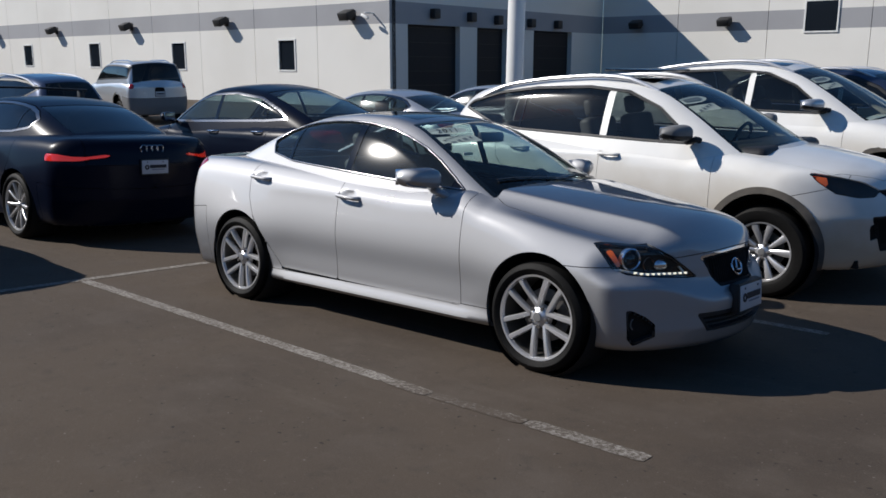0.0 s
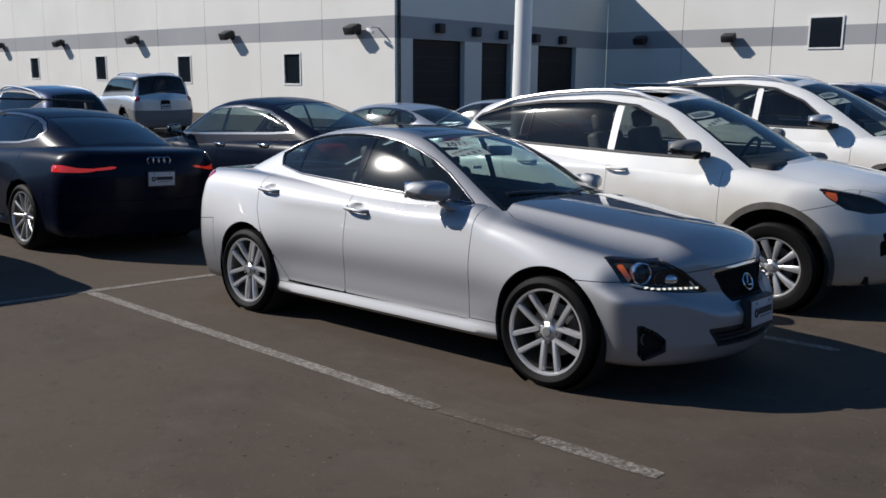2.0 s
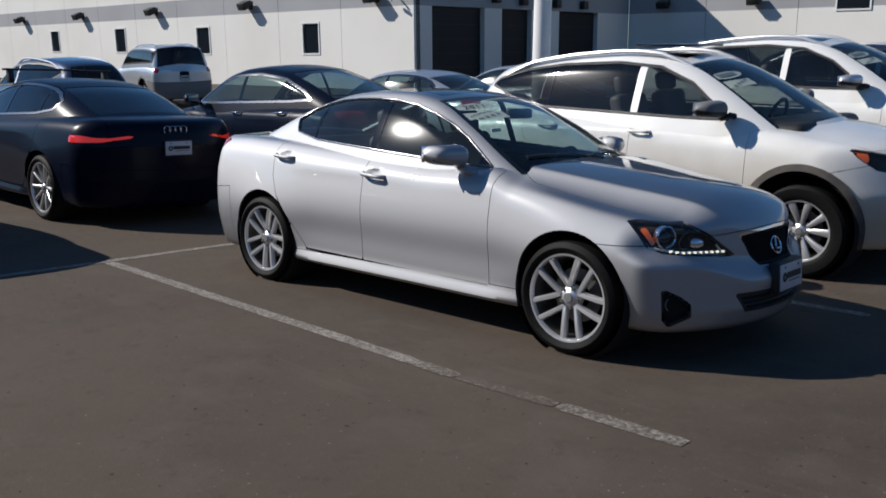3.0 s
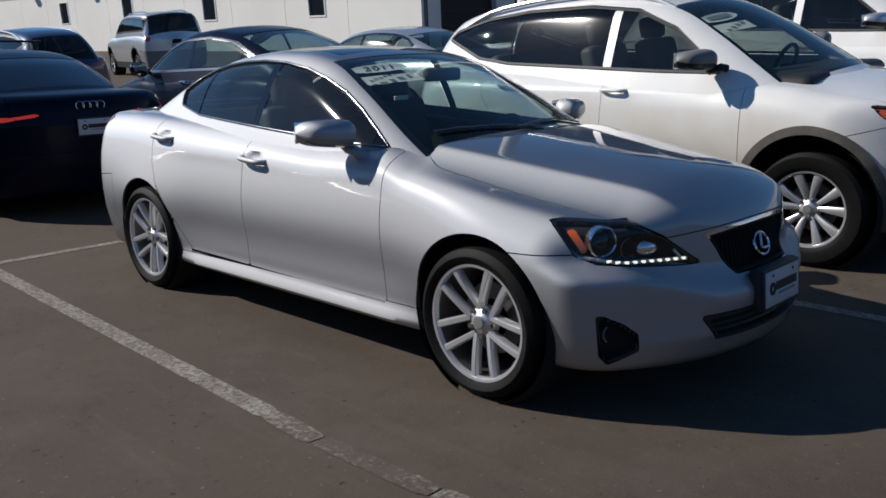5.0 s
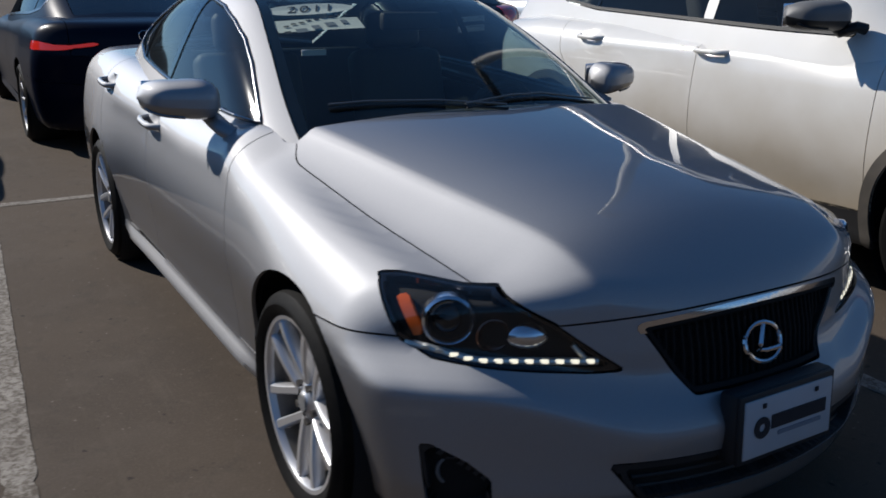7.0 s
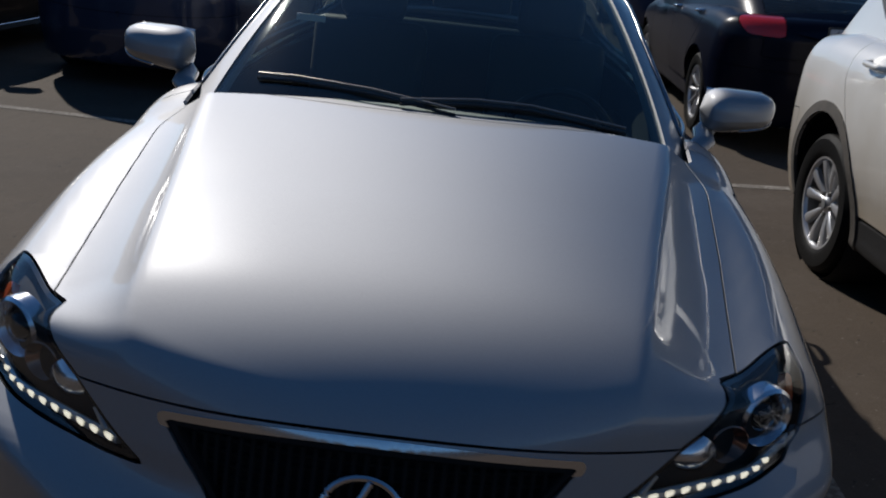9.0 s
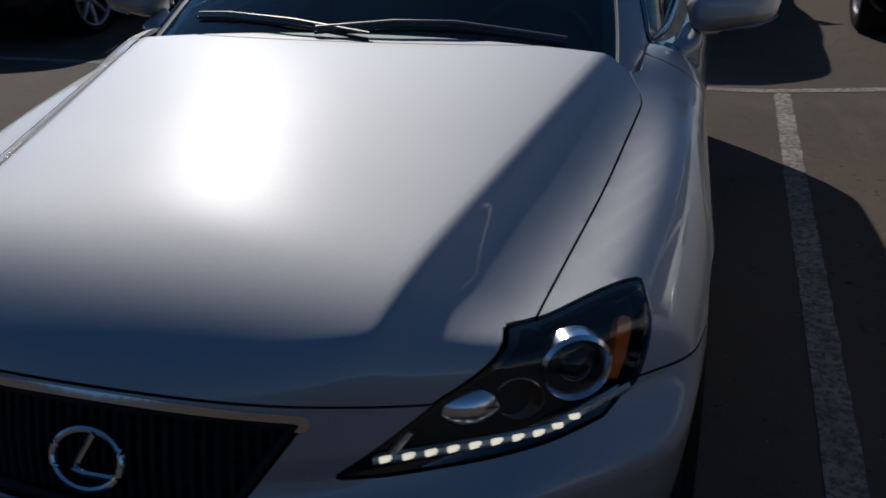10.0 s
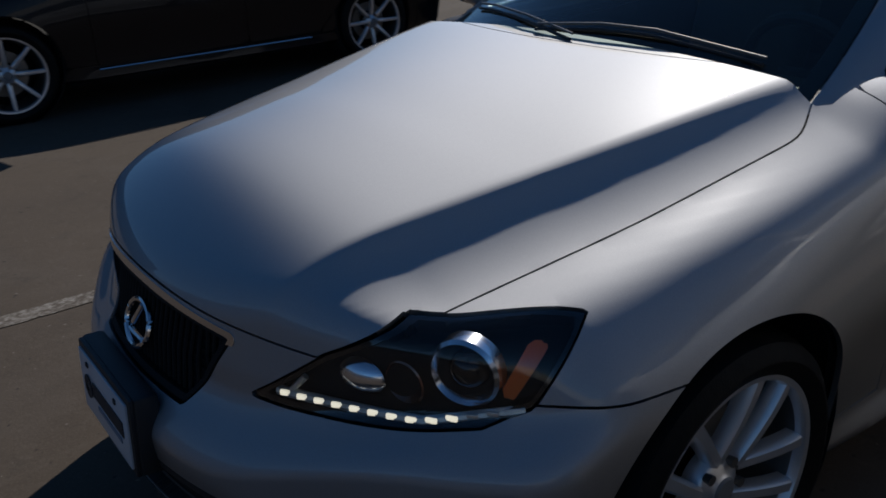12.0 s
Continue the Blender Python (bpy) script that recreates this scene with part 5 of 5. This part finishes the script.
def roof_rails(root, P, x0, x1, y, mat, sc=(1, 1, 1)):
    body, cabin, cside, ctop, xs = fields(P)
    for s in (-1, 1):
        pts = []
        for i in range(15):
            t = i / 14
            x = x0 + (x1 - x0) * t
            z = solve_axis(lambda q: float(cabin(np.float64(x), np.float64(y), np.float64(q))), 1.0, 2.2)
            up = .055 * min(1, 6 * t, 6 * (1 - t)) - .01
            pts.append(Vector((x * sc[0], s * y * sc[1], z * sc[2] + up)))
        Vt, Ft = tube(pts, .019, 8)
        link("roof_rail", mesh_of("roof_rail", Vt, Ft), mat, root, "raised roof rail")


def simple_lamps(root, H, amber=True, lens=CLEAR):
    V, T, D = H
    sc = np.array(root.get("sc", (1, 1, 1)), float)
    Y = V[:, 1]
    a = np.abs(Y) - V[:, 0]
    for s in (-1, 1):
        half = -s * Y
        v, t = clip_mesh(V, T, np.maximum(D["head"] + .003, half))
        v, f = rimmed(v * sc, t, 0, -.003)
        lamp = link("head_lamp", mesh_of("head_lamp", v, f), lens, root, "clear head lamp lens")
        lamp.visible_shadow = False
        v, t = clip_mesh(V, T, np.maximum(D["head"] + .001, half))
        v, f = rimmed(v * sc, t, 0, -.04)
        link("lamp_housing", mesh_of("lamp_housing", v, f), LENSD, lamp)
        if amber:
            v, t = clip_mesh(V, T, np.maximum.reduce([D["head"] + .012, -1.04 - a, half]))
            if len(t) > 2:
                v, f = rimmed(v * sc, t, .01, -.012)
                link("side_marker", mesh_of("side_marker", v, f), AMBER, lamp, "amber side marker")
    for key in ("grille", "intake", "fog"):
        v, t = clip_mesh(V, T, D[key] - .002)
        if len(t) > 2:
            v, f = rimmed(v * sc, t, 0, -.03)
            link(key + "_backing", mesh_of(key, v, f), PLASTIC, root)


def dress_suv(root, H, HPx, P, paint, mirror_mat):
    body = fields(P)[0]
    for s in (-1, 1):
        for key, (hx, hz) in (("fdoor", P["dents"][0]), ("rdoor", P["dents"][1])):
            if HPx[key, s]:
                handle(HPx[key, s], Vector((hx + .01, side_point(body, hx + .14, hz, s).y, hz * P['scale'][2] - .006)), s, paint, 2)
        mirror_pod(root, (.665, s * .975, 1.205 * P['scale'][2]), s, mirror_mat, (.15, .27, .15), False, base=(.10, -s * .165, -.06), lower=PLASTIC)
    roof_rails(root, P, -1.72, .25, .52, ALLOY, P['scale'])
    root['sc'] = P['scale']
    simple_lamps(root, H)
    interior(root, P, GREYPL, .24, .98)
    ctop = fields(P)[3]

    def on_screen(x, y, up=.012):
        z = solve_axis(lambda q: float(ctop(np.float64(x), np.float64(y), np.float64(q))), .8, 1.9)
        return Vector((x * P["scale"][0], y * P["scale"][1], z * P["scale"][2] + up))
    ov = screen_sheet(on_screen, root, "year_sticker", STICKER, .50, -.40, .34, .11, "oval", "oval sale sticker with a dark bar")
    screen_sheet(on_screen, root, "sticker_bar", BLUEINK, .50, -.40, .20, .05, "rect", "", ov, -.010)
    pp = screen_sheet(on_screen, root, "price_sheet", PAPER, .62, -.41, .30, .10, "rect", "white price sheet with printed bars", ang=-.05)
    for k in range(4):
        screen_sheet(on_screen, root, "print_bar", BLUEINK, .625, -.49 + .055 * k, .035, .03, "rect", "", pp, -.010)


RAV, RB, RC, RP = car("crossover", CROSS, PEARL, "five", "white compact crossover with dirty lower doors and black cladding")
dress_suv(RAV, RB, RP, CROSS, PEARL, GREYPL)
part("sunroof_deflector", box_bm(.46, .80, .022, (-.14, 0, 1.772), .008, rot=pose(0, 0, 0, 0, 2.5)), GLOSSB, RAV, "raised dark glass sunroof panel")
RAV.matrix_basis = on_ground(.22, 2.80, 0)

# ---------------------------------------------------------------- the other cars
SUV2 = {**CROSS, "scale": (1.05, 1.02, 1.12), "S": 110, "K": 110}
C2 = car("large_crossover", SUV2, PEARL, "five", "white large crossover with roof rails and a grey mirror")
dress_suv(C2[0], C2[1], C2[3], SUV2, PEARL, LIGHTP)
C2[0].matrix_basis = on_ground(.2, 6.05, 0)


def tail_details(root, P, plate_z, rings=False, bar=None):
    """Plate, badge and bumper reflectors on a tail that looks to -x."""
    body = fields(P)[0]
    sc = P.get("scale", (1, 1, 1))

    def rear_x(y, z):
        return -solve_axis(lambda x: float(body(np.float64(-x), np.float64(y / sc[1]), np.float64(z / sc[2]))), 1.0, 3.2) * sc[0]
    plate(root, (rear_x(.12, plate_z) - .012, 0, plate_z), 180)
    if rings:
        for k in range(4):
            y = (k - 1.5) * .062
            Vt, Ft = tube([Vector((rear_x(0, .985) - .004, y + .038 * math.cos(w), .985 + .038 * math.sin(w))) for w in np.linspace(0, 2 * math.pi, 20, endpoint=False)], .005, 6, closed=True)
            link("badge_ring", mesh_of("badge_ring", Vt, Ft), CHROME, root)


def roof_rack(root, x, z, w):
    """A crossbar on two feet."""
    Vt, Ft = tube([Vector((x, -w, z + .09)), Vector((x, 0, z + .10)), Vector((x, w, z + .09))], .022, 8, flat=.6)
    bar = link("rack_bar", mesh_of("rack_bar", Vt, Ft), PLASTIC, root, "black roof rack crossbar")
    for s in (-1, 1):
        part("rack_foot", box_bm(.09, .07, .15, (x, s * (w - .08), z + .01), .02), PLASTIC, bar)


LIMO = {**SEDAN, "trimtube": False, "S": 150, "K": 150, "scale": (1.12, 1.085, 1.03), "tyre": .345, "rim": .262, "arch": .352, "panes": DARKGL, "screen": DARKGL, "sunroof": None, "sail": None, "dents": (),
        "taillamp": [(-2.6, .828), (-2.08, .845), (-2.02, .90), (-2.2, .91), (-2.6, .872)], "tly": .40, "brz": .60, "trimw": .022, "tailyz": [(.40, .884), (.56, .862), (.66, .842), (.86, .836), (1.0, .845), (1.0, .905), (.80, .902), (.70, .880), (.60, .878), (.42, .905)]}
A1 = car("limousine", LIMO, NAVY, 10, "dark navy executive saloon with red tail lamps and roof rack", tail=REDLIT)
tail_details(A1[0], LIMO, .80, True)
roof_rack(A1[0], .05, 1.47, .66)
A1[0].matrix_basis = on_ground(-6.82, .08, 180)

FAST = {**CROSS, "trimw": .028, "trim": SATIN, "S": 120, "K": 120, "clad": False, "rockermat": None, "bpmat": None, "scale": (1.03, 1.0, 1.0), "rw": (-.95, -2.1), "sail": None, "sunroof": None, "dents": (),
        "Zt": [(1.65, .88), (1.28, 1.085), (.85, 1.33), (.45, 1.525), (.1, 1.61), (-.4, 1.635), (-.9, 1.585), (-1.4, 1.45), (-1.9, 1.27), (-2.2, 1.12), (-2.4, .95)],
        "dlo": [(.84, 1.125), (.45, 1.385), (.08, 1.50), (-.4, 1.53), (-.9, 1.475), (-1.3, 1.33), (-1.48, 1.225), (-1.1, 1.195), (-.3, 1.165), (.3, 1.14)], "panes": GLASS}
F1 = car("fastback", FAST, NAVY, 10, "dark blue fastback crossover with bright window surrounds")
tail_details(F1[0], FAST, .98)
for s in (-1, 1):
    mirror_pod(F1[0], (.72, s * 1.0, 1.19), s, NAVY, (.13, .25, .16), False, base=(.10, -s * .20, -.07))
    handle(F1[3]["fdoor", s], Vector((-.18, side_point(fields(FAST)[0], -.18, 1.03, s).y, 1.03)), s, CHROME, 2)
    handle(F1[3]["rdoor", s], Vector((-1.13, side_point(fields(FAST)[0], -1.13, 1.06, s).y, 1.06)), s, CHROME, 2)
F1[0].matrix_basis = on_ground(-6.15, 2.95, 180)

MIDP = {**SEDAN, "trimtube": False, "trimw": .022, "S": 110, "K": 110, "scale": (1.04, 1.02, 1.02), "panes": GLASS, "screen": GLASS, "sunroof": None, "sail": None, "dents": (), "crease": False, "tyre": .325}
M1 = car("silver_saloon", MIDP, LIGHTP, 7, "light silver saloon parked in the row behind")
interior(M1[0], MIDP)
tail_details(M1[0], MIDP, .85)
M1[0].matrix_basis = on_ground(-6.75, 5.95, 180)
for x, y, h in ((-6.7, 8.85, 180),):
    tagged(copy_thing(M1[0], on_ground(x, y, h)), "silver saloon half hidden behind the white crossover")

DARKS = {**MIDP, "rim": .245, "panes": DARKGL, "screen": DARKGL}
K1 = car("black_saloon", DARKS, BLACKP, 8, "black saloon with silver spoked wheels, its side in shade")
for s in (-1, 1):
    Vt, Ft = tube([Vector((x, s * .93, .285)) for x in np.linspace(-.80, .85, 8)], .008, 6)
    link("sill_strip", mesh_of("sill_strip", Vt, Ft), CHROME, K1[0], "thin bright sill strip")
    mirror_pod(K1[0], (.62, s * .97, 1.04), s, BLACKP, (.14, .26, .155), base=(.10, -s * .165, -.07))
K1[0].matrix_basis = on_ground(.05, -5.50, 0)
tagged(copy_thing(K1[0], on_ground(-5.35, -5.35, 0)), "black saloon nosed up to the painted cross line")
SLATE = car("blue_saloon", DARKS, BLUEP, 8, "slate blue saloon parked tail to the aisle")
tail_details(SLATE[0], DARKS, .85)
SLATE[0].matrix_basis = on_ground(-6.35, -2.9, 180)

FARX = {**CROSS, "trimw": .034, "S": 100, "K": 100, "panes": DARKGL, "screen": DARKGL, "sail": None, "sunroof": None, "dents": ()}
X1 = car("far_crossover", FARX, BLUEP, 10, "slate blue crossover with bright roof rails, further back")
roof_rails(X1[0], FARX, -1.72, .25, .54, ALLOY, FARX["scale"])
tail_details(X1[0], FARX, .95)
X1[0].matrix_basis = on_ground(-14.4, 3.3, 180)
tagged(copy_thing(X1[0], on_ground(.25, 9.2, 0)), "dark crossover at the end of the row")
# grey rear bumper: the shade on the tail is put into its material
BIGS = {**FARX, "scale": (1.12, 1.08, 1.20), "bpmat": None, "rw": (-2.12, -2.34), "tumble": .16, "rear": (2.36, .10, .10), "rlean": (.95, .10), "rbumpmat": GREYPL,
        "W": [(-2.6, .84), (-2.3, .89), (-2.0, .91), (-1.33, .92), (0, .915), (.9, .915), (1.33, .92), (1.75, .90), (2.05, .82), (2.4, .66)],
        "Yb": [(1.3, .77), (.8, .82), (0, .845), (-1.2, .845), (-2.0, .835), (-2.4, .80)],
        "taillamp": [(-2.6, .93), (-2.20, .93), (-2.20, 1.22), (-2.6, 1.22)], "tly": .72, "quarter": -1.16,
        "dlo": [(.70, 1.130), (.34, 1.385), (.02, 1.500), (-.4, 1.532), (-1.0, 1.53), (-1.6, 1.515), (-2.05, 1.48), (-2.05, 1.20), (-1.1, 1.18), (-.3, 1.165), (.3, 1.14)],
        "Zt": [(1.65, .88), (1.28, 1.085), (.85, 1.33), (.5, 1.53), (.2, 1.61), (-.4, 1.645), (-1.2, 1.65), (-1.9, 1.64), (-2.2, 1.60), (-2.3, 1.42), (-2.38, 1.1), (-2.45, .8)]}
T1 = car("big_suv", BIGS, LIGHTP, 6, "large silver sport utility with a dark rear window")
tail_details(T1[0], BIGS, .95)
roof_rails(T1[0], BIGS, -1.85, .25, .54, CHROME, BIGS["scale"])
T1[0].matrix_basis = on_ground(-23.5, 10.8, 169)

# ---------------------------------------------------------------- unseen dark walls, added to keep the low sky out of reflections
south_blocker = tagged(link("sky_block_south", mesh_of("sky_block_south", [(26, -60, -1), (26, 60, -1), (26.4, 60, -1), (26.4, -60, -1), (26, -60, 4), (26, 60, 4), (26.4, 60, 4), (26.4, -60, 4)],
                   [(3, 2, 1, 0), (4, 5, 6, 7), (0, 1, 5, 4), (1, 2, 6, 5), (2, 3, 7, 6), (3, 0, 4, 7)], smooth=False), BLOCKER), "unseen dark wall added to block low sky from reflections", "wall", kind="structure")

for name, x0, x1, y0, y1 in (("sky_block_west", -80, 30, -48.4, -48), ("sky_block_north", -80.4, -80, -48, 20)):
    tagged(link(name, mesh_of(name, [(x, y, z) for z in (-3, 9) for x, y in ((x0, y0), (x1, y0), (x1, y1), (x0, y1))],
           [(3, 2, 1, 0), (4, 5, 6, 7), (0, 1, 5, 4), (1, 2, 6, 5), (2, 3, 7, 6), (3, 0, 4, 7)], smooth=False), BLOCKER), "unseen dark wall added to block low sky from reflections", "wall", kind="structure")

# turn the whole lot to the true upright
for ob in list(scene.objects):
    if ob.parent is None and ob is not cam and ob is not sun:
        ob.matrix_basis = TILT @ ob.matrix_basis
